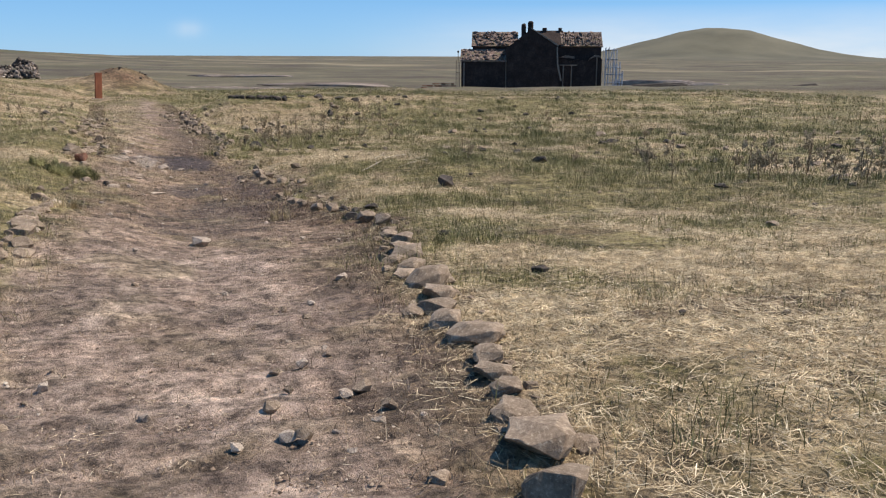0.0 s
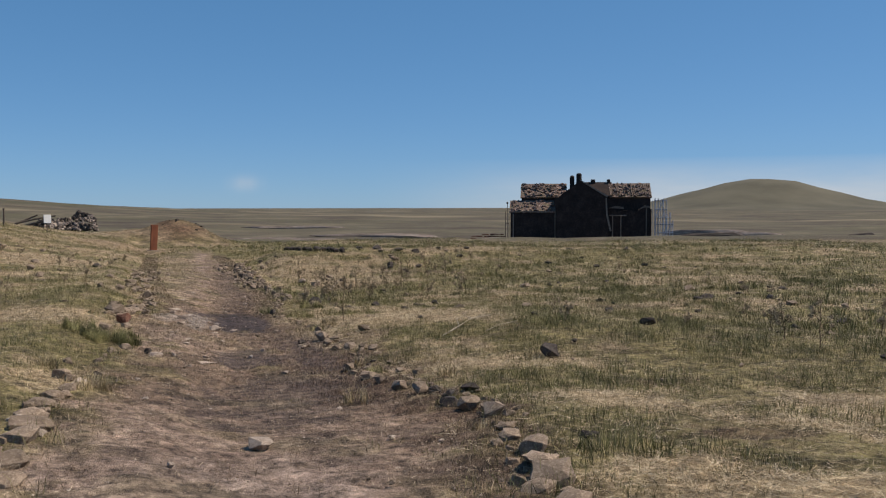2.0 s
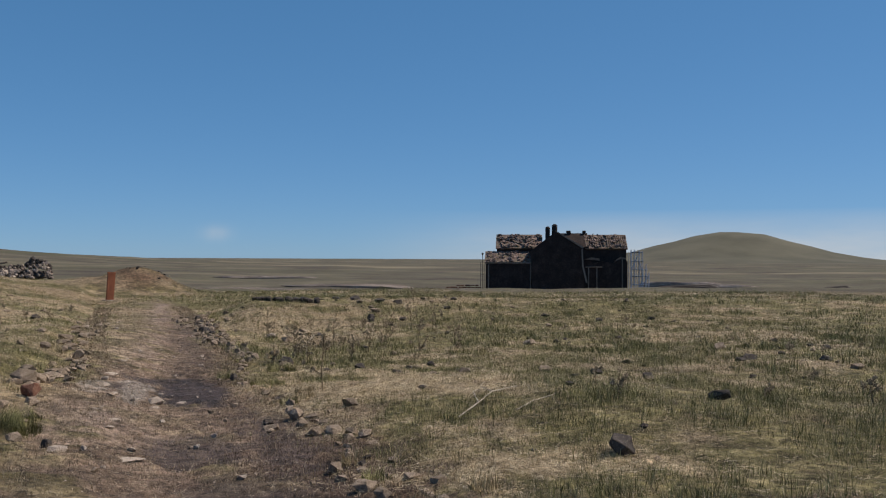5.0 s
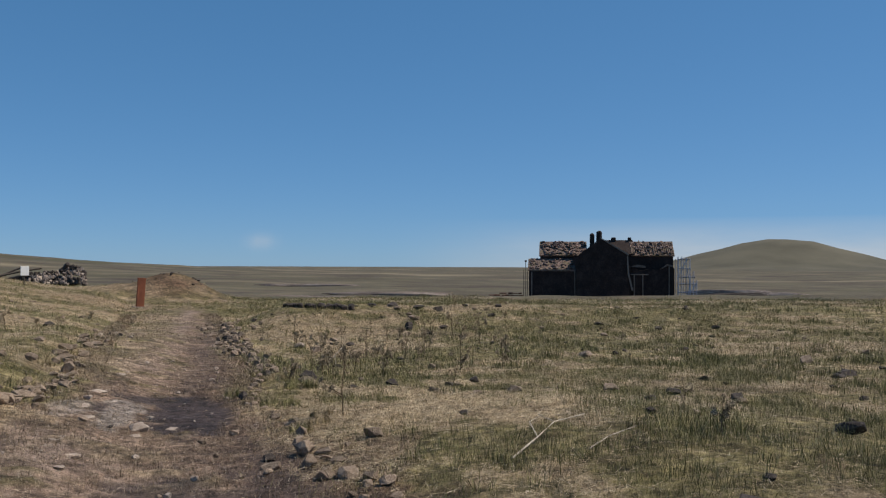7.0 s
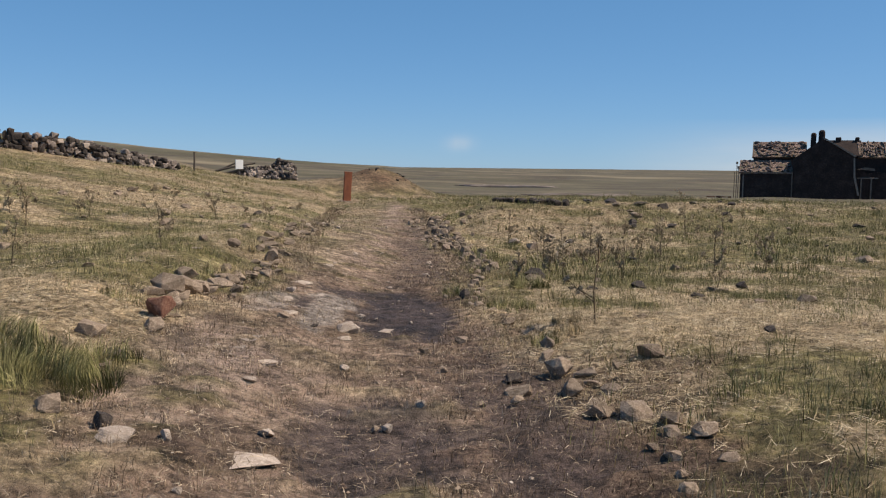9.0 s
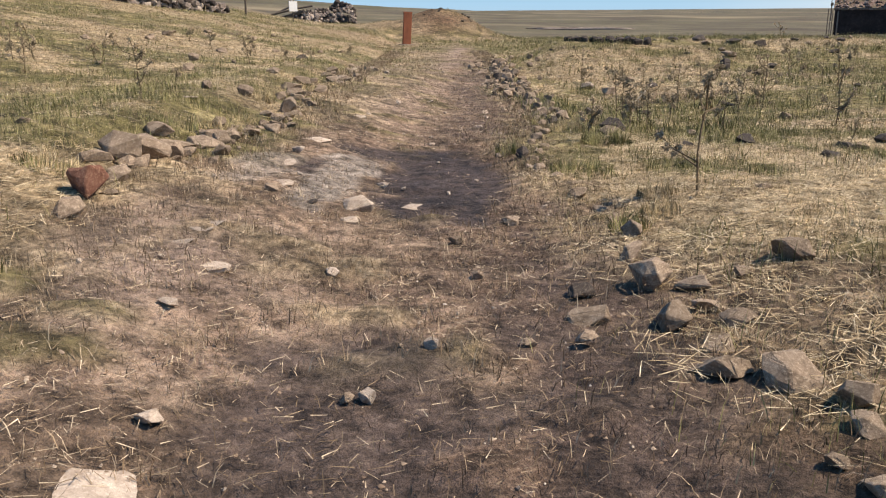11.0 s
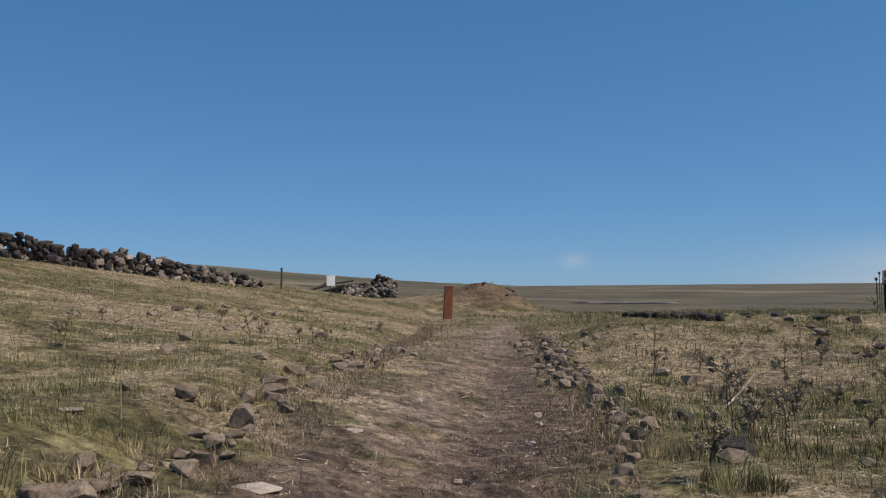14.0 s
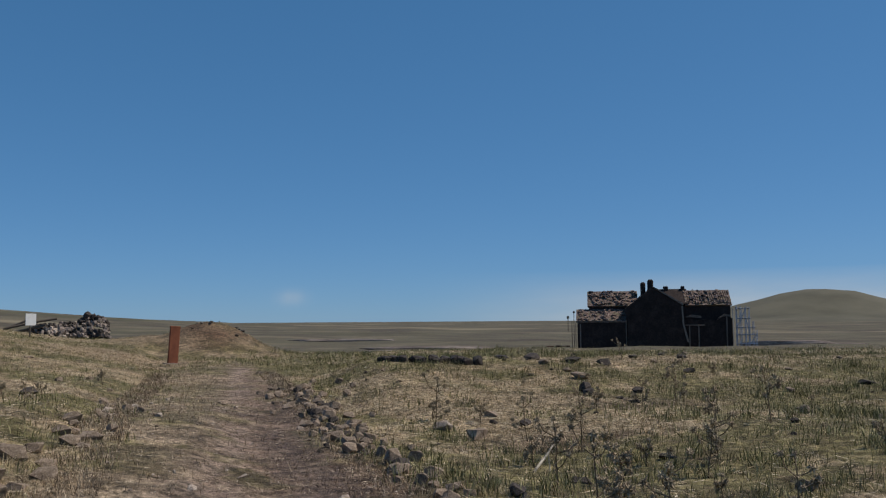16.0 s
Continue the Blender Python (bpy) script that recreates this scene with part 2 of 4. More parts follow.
def ground_material():
    n = Nodes("dry_steppe", 0.95)
    big, mid, fine = n.noise(0.35, 5), n.noise(2.6, 6, 0.65), n.noise(38, 5, 0.7)
    tiny = n.noise(140, 3, 0.7)
    straw_streak = n.noise(30, 4, 0.7, (1.0, 0.28, 1.0))
    dry, path, wet, red = n.attr("dry"), n.attr("path"), n.attr("wet"), n.attr("red")
    far = n.attr("far")
    straw = n.ramp(straw_streak, (0.3, (0.13, 0.09, 0.05)), (0.5, (0.36, 0.27, 0.165)), (0.7, (0.62, 0.49, 0.33)))
    olive = n.ramp(mid, (0.3, (0.045, 0.04, 0.015)), (0.5, (0.15, 0.132, 0.052)), (0.72, (0.38, 0.315, 0.165)))
    olive = n.mix(n.span(fine, 0.35, 0.65, 0, 0.55), olive, (0.22, 0.17, 0.09))
    blend = n.span(n.sums("ADD", dry, n.sums("MULTIPLY", n.sums("SUBTRACT", mid, 0.5), 1.4)), 0.25, 0.85)
    grass = n.mix(blend, olive, straw)
    soil = n.ramp(mid, (0.3, (0.11, 0.07, 0.048)), (0.5, (0.255, 0.174, 0.12)), (0.7, (0.46, 0.335, 0.24)))
    soil = n.mix(n.span(fine, 0.52, 0.7, 0, 0.6), soil, (0.43, 0.33, 0.245))
    soil = n.mix(n.span(tiny, 0.56, 0.66, 0, 0.7), soil, (0.07, 0.046, 0.033))
    soil = n.mix(n.span(big, 0.4, 0.65, 0, 0.55), soil, (0.19, 0.13, 0.1))
    # brown, almost bare places among the grass
    bald = n.span(n.noise(0.9, 5, 0.7), 0.55, 0.66, 0, 0.75)
    grass = n.mix(bald, grass, n.ramp(fine, (0.3, (0.1, 0.068, 0.042)), (0.7, (0.22, 0.16, 0.1))))
    soil = n.mix(n.sums("MULTIPLY", n.attr("dust"), n.span(fine, 0.3, 0.6, 0.35, 0.85)), soil, n.ramp(mid, (0.3, (0.3, 0.22, 0.18)), (0.7, (0.5, 0.39, 0.325))))
    base = n.mix(path, grass, soil)
    base = n.mix(n.attr("humus"), base, n.ramp(fine, (0.3, (0.045, 0.027, 0.019)), (0.5, (0.11, 0.07, 0.05)), (0.72, (0.24, 0.165, 0.115))))
    mud = n.ramp(fine, (0.3, (0.042, 0.03, 0.026)), (0.7, (0.1, 0.074, 0.067)))
    base = n.mix(wet, base, mud)
    base = n.mix(n.attr("crust"), base, n.ramp(mid, (0.3, (0.27, 0.225, 0.19)), (0.7, (0.36, 0.305, 0.26))))
    base = n.mix(red, base, n.ramp(mid, (0.3, (0.065, 0.033, 0.021)), (0.7, (0.19, 0.1, 0.06))))
    # tufts, clods and worn spots
    spots, flecks = n.noise(7.5, 6, 0.78), n.noise(1.7, 5, 0.7, (0.7, 1.0, 1.0))
    for value, low, high in ((spots, 0.32, 1.6), (flecks, 0.6, 1.35)):
        tone = n.span(value, 0.38, 0.62, low, high)
        base = n.mix(1.0, base, n.mix(0.0, tone, tone), "MULTIPLY")
    # far country: long bands of stubble, turned earth and pasture
    bands = n.noise(0.03, 8, 0.75, (0.7, 1.0, 1.0))
    plots = n.noise(0.006, 3, 0.5, (0.5, 2.2, 1.0))
    distant = n.ramp(bands, (0.34, (0.05, 0.036, 0.028)), (0.44, (0.088, 0.072, 0.05)), (0.56, (0.12, 0.106, 0.068)), (0.68, (0.2, 0.168, 0.112)))
    distant = n.mix(n.span(plots, 0.55, 0.68, 0, 0.8), distant, (0.26, 0.215, 0.14))
    distant = n.mix(n.span(plots, 0.42, 0.3, 0, 0.6), distant, (0.085, 0.082, 0.042))
    # smooth grey-green hill pasture with a little distance haze in its colour
    hazy_pasture = n.ramp(n.noise(0.012, 6, 0.6), (0.35, (0.085, 0.08, 0.056)), (0.65, (0.135, 0.124, 0.088)))
    distant = n.mix(n.attr("hill"), distant, hazy_pasture)
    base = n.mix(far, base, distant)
    high = n.sums("ADD", n.sums("MULTIPLY", fine, 0.6), n.sums("ADD", n.sums("MULTIPLY", tiny, 0.35), mid))
    rough = n.span(wet, 0, 1, 0.95, 0.78)
    return n.done(base, high, 0.045, rough)


def rock_material(name, dark, mid_, light, lichen):
    n = Nodes(name, 0.88)
    a, b, c = n.noise(3.2, 6, 0.65), n.noise(16, 5, 0.7), n.noise(70, 3, 0.7)
    col = n.ramp(n.sums("ADD", n.sums("MULTIPLY", a, 0.6), n.sums("MULTIPLY", b, 0.4)), (0.32, dark), (0.5, mid_), (0.68, light))
    col = n.mix(n.span(b, 0.56, 0.68, 0, 0.7), col, lichen)
    col = n.mix(n.span(c, 0.56, 0.7, 0, 0.5), col, dark)
    tone = n.span(n.chance(), 0, 1, 0.85, 1.4)
    col = n.mix(1.0, col, n.mix(0.0, tone, tone), "MULTIPLY")
    return n.done(col, n.sums("ADD", b, n.sums("MULTIPLY", c, 0.4)), 0.005)


def blade_material(name, *stops):
    n = Nodes(name, 0.75)
    col = n.ramp(n.island(), *stops)
    col = n.mix(n.span(n.noise(1.3, 4, 0.7), 0.42, 0.62, 0, 0.45), col, stops[0][1])
    tone = n.span(n.noise(6.0, 4, 0.75), 0.38, 0.62, 0.5, 1.5)
    return n.done(n.mix(1.0, col, n.mix(0.0, tone, tone), "MULTIPLY"))


GROUND = ground_material()
BASALT = rock_material("weathered_basalt", (0.085, 0.06, 0.043), (0.225, 0.168, 0.122), (0.37, 0.29, 0.22), (0.43, 0.36, 0.27))
PALE_STONE = rock_material("pale_tuff", (0.19, 0.145, 0.112), (0.36, 0.29, 0.235), (0.5, 0.425, 0.35), (0.56, 0.49, 0.41))
RED_STONE = rock_material("red_tuff", (0.075, 0.03, 0.02), (0.14, 0.066, 0.045), (0.23, 0.12, 0.082), (0.3, 0.19, 0.12))
DARK_STONE = rock_material("black_basalt", (0.022, 0.018, 0.016), (0.05, 0.04, 0.035), (0.11, 0.09, 0.078), (0.17, 0.15, 0.12))
RUBBLE = rock_material("grey_rubble", (0.05, 0.04, 0.035), (0.2, 0.16, 0.135), (0.42, 0.35, 0.3), (0.5, 0.42, 0.36))
STRAW = blade_material("straw", (0.0, (0.26, 0.185, 0.105)), (0.45, (0.48, 0.375, 0.23)), (0.85, (0.66, 0.55, 0.38)), (1.0, (0.72, 0.63, 0.47)))
LITTER = blade_material("trodden_straw", (0.0, (0.1, 0.066, 0.042)), (0.5, (0.3, 0.215, 0.135)), (1.0, (0.66, 0.54, 0.39)))
MOULD_WEED = blade_material("mouldering_weed", (0.0, (0.055, 0.036, 0.025)), (0.55, (0.15, 0.105, 0.07)), (1.0, (0.38, 0.29, 0.2)))
DRY_GRASS = blade_material("dry_grass", (0.0, (0.18, 0.13, 0.065)), (0.5, (0.42, 0.33, 0.185)), (1.0, (0.68, 0.56, 0.36)))
GREEN_GRASS = blade_material("olive_grass", (0.0, (0.065, 0.065, 0.022)), (0.5, (0.215, 0.205, 0.08)), (1.0, (0.48, 0.425, 0.215)))
WEED = blade_material("dead_thistle", (0.0, (0.1, 0.07, 0.042)), (0.6, (0.24, 0.18, 0.11)), (1.0, (0.44, 0.35, 0.23)))
DEAD_WOOD = blade_material("bleached_wood", (0.0, (0.38, 0.33, 0.26)), (1.0, (0.58, 0.52, 0.42)))


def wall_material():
    n = Nodes("shade_dark_tuff", 0.9)
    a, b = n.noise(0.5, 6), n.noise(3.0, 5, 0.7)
    # dark tuff, the shade of the sunless front put into its colour
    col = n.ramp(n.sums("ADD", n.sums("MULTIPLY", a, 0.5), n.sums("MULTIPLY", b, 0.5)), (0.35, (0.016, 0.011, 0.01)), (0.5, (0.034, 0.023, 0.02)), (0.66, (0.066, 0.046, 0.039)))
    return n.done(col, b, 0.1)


def roof_material():
    n = Nodes("mossy_stone_slabs", 0.92)
    a, b = n.noise(0.55, 5, 0.7), n.noise(2.4, 5, 0.7)
    col = n.ramp(b, (0.34, (0.04, 0.026, 0.022)), (0.5, (0.15, 0.1, 0.085)), (0.64, (0.4, 0.31, 0.27)))
    col = n.mix(n.span(a, 0.48, 0.6, 0, 0.75), col, (0.13, 0.115, 0.065))
    return n.done(col, b, 0.15)


def rust_material():
    n = Nodes("rust_red_steel", 0.8)
    a, b = n.noise(2.5, 5, 0.7, (1, 1, 0.4)), n.noise(22, 4, 0.7)
    col = n.ramp(a, (0.3, (0.15, 0.05, 0.028)), (0.55, (0.27, 0.095, 0.05)), (0.75, (0.36, 0.15, 0.085)))
    return n.done(n.mix(n.span(b, 0.55, 0.7, 0, 0.5), col, (0.12, 0.045, 0.03)), b, 0.006)


def paint_material(name, col, worn, rough):
    n = Nodes(name, rough)
    return n.done(n.mix(n.span(n.noise(9, 5, 0.7), 0.5, 0.7, 0, 0.5), col, worn))


def gravel_material():
    n = Nodes("loose_gravel", 0.9)
    return n.done(n.ramp(n.island(), (0.0, (0.07, 0.046, 0.034)), (0.5, (0.22, 0.155, 0.112)), (0.9, (0.42, 0.33, 0.25)), (1.0, (0.58, 0.5, 0.42))))


GRAVEL = gravel_material()
WALL, ROOF, RUST = wall_material(), roof_material(), rust_material()
# paler church stone, the gable's sunlit rim put into its colour
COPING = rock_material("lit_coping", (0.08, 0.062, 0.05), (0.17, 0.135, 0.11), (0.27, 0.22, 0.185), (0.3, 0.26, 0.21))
WHITE = paint_material("white_board", (0.8, 0.8, 0.79), (0.66, 0.65, 0.62), 0.5)
STEEL = paint_material("galvanised_tube", (0.42, 0.44, 0.5), (0.2, 0.19, 0.19), 0.45)
OLD_POLE = paint_material("weathered_timber", (0.12, 0.095, 0.075), (0.05, 0.04, 0.032), 0.85)


def cloud_material():
    """Thin white cloud low over the horizon."""
    n = Nodes("thin_cloud", 1.0)
    body = n.noise(0.0016, 6, 0.6, (1.0, 1.0, 5.0))
    fade = n.attr("thick")
    glow = n.tree.nodes.new("ShaderNodeEmission")
    glow.inputs[0].default_value, glow.inputs[1].default_value = (0.72, 0.78, 0.87, 1), 1.0
    clear = n.tree.nodes.new("ShaderNodeBsdfTransparent")
    both = n.tree.nodes.new("ShaderNodeMixShader")
    n.put(n.sums("MULTIPLY", fade, n.span(body, 0.3, 0.7, 0.5, 1.0)), both.inputs[0])
    n.put(clear.outputs[0], both.inputs[1])
    n.put(glow.outputs[0], both.inputs[2])
    n.put(both.outputs[0], n.tree.nodes["Material Output"].inputs[0])
    return n.mat


CLOUD = cloud_material()


# ---- ways to make meshes ----
def quick_mesh(name, verts, loops, starts, material):
    """A mesh out of whole arrays."""
    me = bpy.data.meshes.new(name)
    me.vertices.add(len(verts))
    me.vertices.foreach_set("co", np.ascontiguousarray(verts, dtype=np.float32).ravel())
    me.loops.add(len(loops))
    me.loops.foreach_set("vertex_index", np.ascontiguousarray(loops, dtype=np.int32))
    me.polygons.add(len(starts))
    me.polygons.foreach_set("loop_start", np.ascontiguousarray(starts, dtype=np.int32))
    me.update(calc_edges=True)
    me.materials.append(material)
    return me


def bm_mesh(name, bm, material, round_=False):
    me = bpy.data.meshes.new(name)
    bmesh.ops.recalc_face_normals(bm, faces=bm.faces)
    for face in bm.faces:
        face.smooth = round_
    bm.to_mesh(me)
    bm.free()
    me.materials.append(material)
    return me


def part(name, data, parent, label="", m=None):
    ob = new(name, data)
    ob.parent = parent
    if m is not None:
        ob.matrix_basis = m
    return tagged(ob, label)


def block(x0, x1, y0, y1, z0, z1, bevel=0.0):
    bm = bmesh.new()
    bmesh.ops.create_cube(bm, size=1, matrix=Matrix.LocRotScale(((x0 + x1) / 2, (y0 + y1) / 2, (z0 + z1) / 2), None, (x1 - x0, y1 - y0, z1 - z0)))
    if bevel:
        bmesh.ops.bevel(bm, geom=bm.edges[:], offset=bevel, segments=1, affect="EDGES")
    return bm


def prism(profile, d0, d1, axis="y"):
    """A solid whose outline (u, w) runs from d0 to d1 in depth."""
    bm = bmesh.new()
    rings = [[bm.verts.new((u, d, w) if axis == "y" else (d, u, w)) for u, w in profile] for d in (d0, d1)]
    bm.faces.new(rings[0])
    bm.faces.new(rings[1][::-1])
    for k in range(len(profile)):
        j = (k + 1) % len(profile)
        bm.faces.new((rings[0][k], rings[0][j], rings[1][j], rings[1][k]))
    return bm


def tube(bm, points, r0, r1, sides=5):
    """A tapered tube along points."""
    points = [Vector(p) for p in points]
    rings = []
    for k, p in enumerate(points):
        way = (points[min(k + 1, len(points) - 1)] - points[max(k - 1, 0)]).normalized()
        side = way.orthogonal().normalized()
        other = way.cross(side)
        r = r0 + (r1 - r0) * k / (len(points) - 1)
        rings.append([bm.verts.new(p + r * (math.cos(a) * side + math.sin(a) * other)) for a in (2 * math.pi * s / sides for s in range(sides))])
    for a, b in zip(rings, rings[1:]):
        for s in range(sides):
            t = (s + 1) % sides
            bm.faces.new((a[s], a[t], b[t], b[s]))
    bm.faces.new(rings[0][::-1])
    bm.faces.new(rings[-1])


def rock_mesh(name, seed, material, points=17, flat=1.0, boxy=0.0, edge=0.022, cuts=1):
    """A broken stone about one metre across: a hull of random points with worn edges. boxy: 0 for a lump, 1 for a squared block."""
    rng = random.Random(seed)
    bm = bmesh.new()
    for k in range(points):
        p = Vector([rng.gauss(0, 1) for _ in range(3)]).normalized()
        q = Vector([math.copysign(0.42 * rng.uniform(0.86, 1.05), c) for c in p])
        bm.verts.new((p * rng.uniform(0.46, 0.56)).lerp(q, boxy))
    hull = bmesh.ops.convex_hull(bm, input=bm.verts[:])
    bmesh.ops.delete(bm, geom=[g for g in hull["geom_interior"] if isinstance(g, bmesh.types.BMVert)], context="VERTS")
    bmesh.ops.dissolve_limit(bm, angle_limit=radians(12), verts=bm.verts[:], edges=bm.edges[:])
    bmesh.ops.bevel(bm, geom=bm.edges[:], offset=edge, segments=1, affect="EDGES", clamp_overlap=True)
    bmesh.ops.triangulate(bm, faces=bm.faces[:])
    if cuts:
        bmesh.ops.subdivide_edges(bm, edges=bm.edges[:], cuts=cuts, use_grid_fill=True)
    off = Vector([rng.uniform(-50, 50) for _ in range(3)])
    for vert in bm.verts:
        p = vert.co.copy()
        p += p.normalized() * (0.05 * noise.noise(p * 3.0 + off) + 0.03 * noise.noise(p * 8 + off))
        p.z *= flat
        vert.co = p
    return bm_mesh(name, bm, material)


def surface(x, y):
    return float(ground(x, y))


def rocks(kind, material, count, seed, **more):
    return [rock_mesh(kind, seed + k, material, **more) for k in range(count)]


def set_stone(name, me, x, y, size, label, category="stone", group="", sink=0.3, tall=1.0, turn=None, tilt=12, z=None, rng=random):
    """Lays one stone of about size metres on the ground."""
    ob = new(name, me)
    s = (size * rng.uniform(0.85, 1.2), size * rng.uniform(0.75, 1.05), size * tall * rng.uniform(0.8, 1.15))
    spin = Euler((radians(rng.uniform(-tilt, tilt)), radians(rng.uniform(-tilt, tilt)), radians(rng.uniform(0, 360) if turn is None else turn + rng.uniform(-15, 15))))
    low = min(v.co.z for v in me.vertices) * s[2]
    base = float(tread(x, y)) if z is None else z
    ob.matrix_basis = Matrix.LocRotScale((x, y, base - low - sink * size * tall * 0.6), spin, s)
    return tagged(ob, label, category, group)


# ---- the ground ----
def steps(start, stop, step, rate):
    out, s = [start], step
    while abs(out[-1] - start) < abs(stop - start):
        out.append(out[-1] + math.copysign(s, stop - start))
        s *= rate
    return out


gx = np.array(sorted(set(steps(-5, -4700, 0.1, 1.06) + list(np.arange(-4.9, 8, 0.09)) + steps(8, 4700, 0.1, 1.06))))
gy = np.array(sorted(set(steps(-4, -500, 0.1, 1.1) + list(np.arange(-3.9, 24, 0.09)) + steps(24, 4700, 0.1, 1.04))))
GX, GY = np.meshgrid(gx, gy)
GZ = ground(GX, GY)
close = (1 - smooth(22, 40, GY)) * (1 - smooth(9, 16, np.abs(GX)))
PATHNESS, WETNESS = bare(GX, GY), damp(GX, GY)
GZ = GZ + close * ((0.016 * waves(GX, GY, 0.55, 41) + 0.008 * waves(GX, GY, 0.24, 42)) * (1 - 0.7 * WETNESS) - 0.03 * WETNESS)
GZ = GZ - 0.035 * PATHNESS * close
nx, ny = len(gx), len(gy)
cell = np.arange(nx * ny).reshape(ny, nx)
quads = np.stack([cell[:-1, :-1], cell[:-1, 1:], cell[1:, 1:], cell[1:, :-1]], -1).reshape(-1, 4)
land = quick_mesh("ground", np.stack([GX, GY, GZ], -1).reshape(-1, 3), quads.ravel(), np.arange(len(quads)) * 4, GROUND)
land.polygons.foreach_set("use_smooth", np.ones(len(quads), dtype=bool))
for key, value in (("path", PATHNESS), ("wet", WETNESS), ("dry", parched(GX, GY)), ("crust", crust(GX, GY)), ("humus", scrub(GX, GY)), ("dust", dusty(GX, GY)),
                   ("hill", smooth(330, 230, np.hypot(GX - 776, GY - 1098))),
                   ("red", np.clip(1.3 * bump(GX, GY, -2.2, 60.5, 3.0, 3.2) + 0.45 * bump(GX, GY, -5, 49, 4, 4), 0, 1) * (0.75 + 0.25 * waves(GX, GY, 3, 51))),
                   ("far", smooth(48, 85, np.hypot(GX, GY)))):
    land.attributes.new(key, "FLOAT", "POINT").data.foreach_set("value", np.ascontiguousarray(value, dtype=np.float32).ravel())
tagged(new("ground", land), "dry steppe ground with a trodden earth path", "ground", kind="structure")

# ---- the church ruin: u to its right, v away, w up ----
church = tagged(new("church"), "dark roofless-looking stone church ruin with slab roofs", "building")
church.matrix_basis = Matrix.LocRotScale((94.9, 206.5, -6.6), Euler((0, 0, radians(-22))), (1.015, 1, 1.065))


def church_part(name, bm, material, label="", parent=church):
    return part(name, bm_mesh(name, bm, material), parent, label)


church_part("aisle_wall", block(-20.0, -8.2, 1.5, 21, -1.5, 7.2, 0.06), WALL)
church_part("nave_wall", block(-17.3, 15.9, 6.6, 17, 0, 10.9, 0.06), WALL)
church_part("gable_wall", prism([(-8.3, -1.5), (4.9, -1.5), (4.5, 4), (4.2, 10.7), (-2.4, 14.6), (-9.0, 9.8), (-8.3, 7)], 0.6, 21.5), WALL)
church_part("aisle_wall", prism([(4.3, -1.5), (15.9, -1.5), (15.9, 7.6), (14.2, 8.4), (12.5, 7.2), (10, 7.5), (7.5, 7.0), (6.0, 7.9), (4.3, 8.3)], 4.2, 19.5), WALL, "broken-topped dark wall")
church_part("aisle_roof", prism([(1.3, 7.2), (6.6, 9.9), (6.6, 9.5), (1.3, 6.85)], -20.3, -8.5, "x"), ROOF, "sloping slab roof patched with grass")
roof_profile = [(6.0, 10.7), (11.8, 14.2), (17.6, 10.7), (17.2, 10.4), (11.8, 13.7), (6.4, 10.4)]
west = church_part("nave_roof", prism(roof_profile, -17.6, -5.5, "x"), ROOF, "broken slab roof grown with moss")
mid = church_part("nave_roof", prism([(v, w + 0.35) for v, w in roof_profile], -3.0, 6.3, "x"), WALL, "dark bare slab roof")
east = church_part("nave_roof", prism(roof_profile, 5.4, 16.2, "x"), ROOF, "ribbed reddish slab roof")
rng = random.Random(5)
# ribs of the slab roofs, one by one
slope = math.atan2(3.5, 5.8)
for roof, a, b, gap in ((east, 5.6, 16.0, 0.47),):
    rib = bm_mesh("rib", block(-0.13, 0.13, -3.35, 3.35, 0, 0.26, 0.04), ROOF)
    u = a
    while u < b:
        part("rib", rib, roof, m=Matrix.LocRotScale((u, 8.9 + rng.uniform(-0.1, 0.1), 12.48 + rng.uniform(-0.06, 0.05)), Euler((slope, 0, rng.uniform(-0.07, 0.07))), (rng.uniform(0.5, 1.4), rng.uniform(0.6, 1.0), rng.uniform(0.4, 1.5))))
        u += gap * rng.uniform(0.85, 1.15)
# broken slabs and tufts lying on the western roofs
lump = rock_mesh("slab", 900, ROOF, flat=0.4, boxy=0.5, cuts=0)
for k in range(210):
    low, far_end = k < 60, k >= 150
    u, f = rng.uniform(-19.6, -9) if low else rng.uniform(5.6, 16.0) if far_end else rng.uniform(-17.2, -6), rng.random()
    where = (u, 1.6 + 4.8 * f, 7.3 + 2.45 * f) if low else (u, 6.3 + 5.3 * f, 10.95 + 3.2 * f)
    part("slab", lump, east if far_end else west, m=Matrix.LocRotScale(where, Euler((0.45, rng.uniform(-0.3, 0.3), rng.uniform(0, 6))), [rng.uniform(0.5, 1.7) for _ in range(2)] + [rng.uniform(0.6, 1.7)]))
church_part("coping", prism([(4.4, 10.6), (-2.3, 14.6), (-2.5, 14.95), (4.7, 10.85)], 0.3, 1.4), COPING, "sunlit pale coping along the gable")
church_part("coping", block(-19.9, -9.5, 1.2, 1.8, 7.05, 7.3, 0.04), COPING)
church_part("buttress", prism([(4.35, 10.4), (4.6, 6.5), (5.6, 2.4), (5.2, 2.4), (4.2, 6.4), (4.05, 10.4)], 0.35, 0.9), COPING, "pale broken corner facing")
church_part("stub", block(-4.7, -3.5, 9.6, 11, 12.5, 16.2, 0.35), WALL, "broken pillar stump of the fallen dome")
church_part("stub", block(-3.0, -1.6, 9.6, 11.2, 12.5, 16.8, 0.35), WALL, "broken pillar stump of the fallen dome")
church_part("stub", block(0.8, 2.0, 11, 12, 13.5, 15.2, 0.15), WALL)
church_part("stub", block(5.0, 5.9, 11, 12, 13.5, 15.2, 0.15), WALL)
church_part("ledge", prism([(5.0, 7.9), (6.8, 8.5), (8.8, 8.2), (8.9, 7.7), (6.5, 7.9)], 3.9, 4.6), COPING)
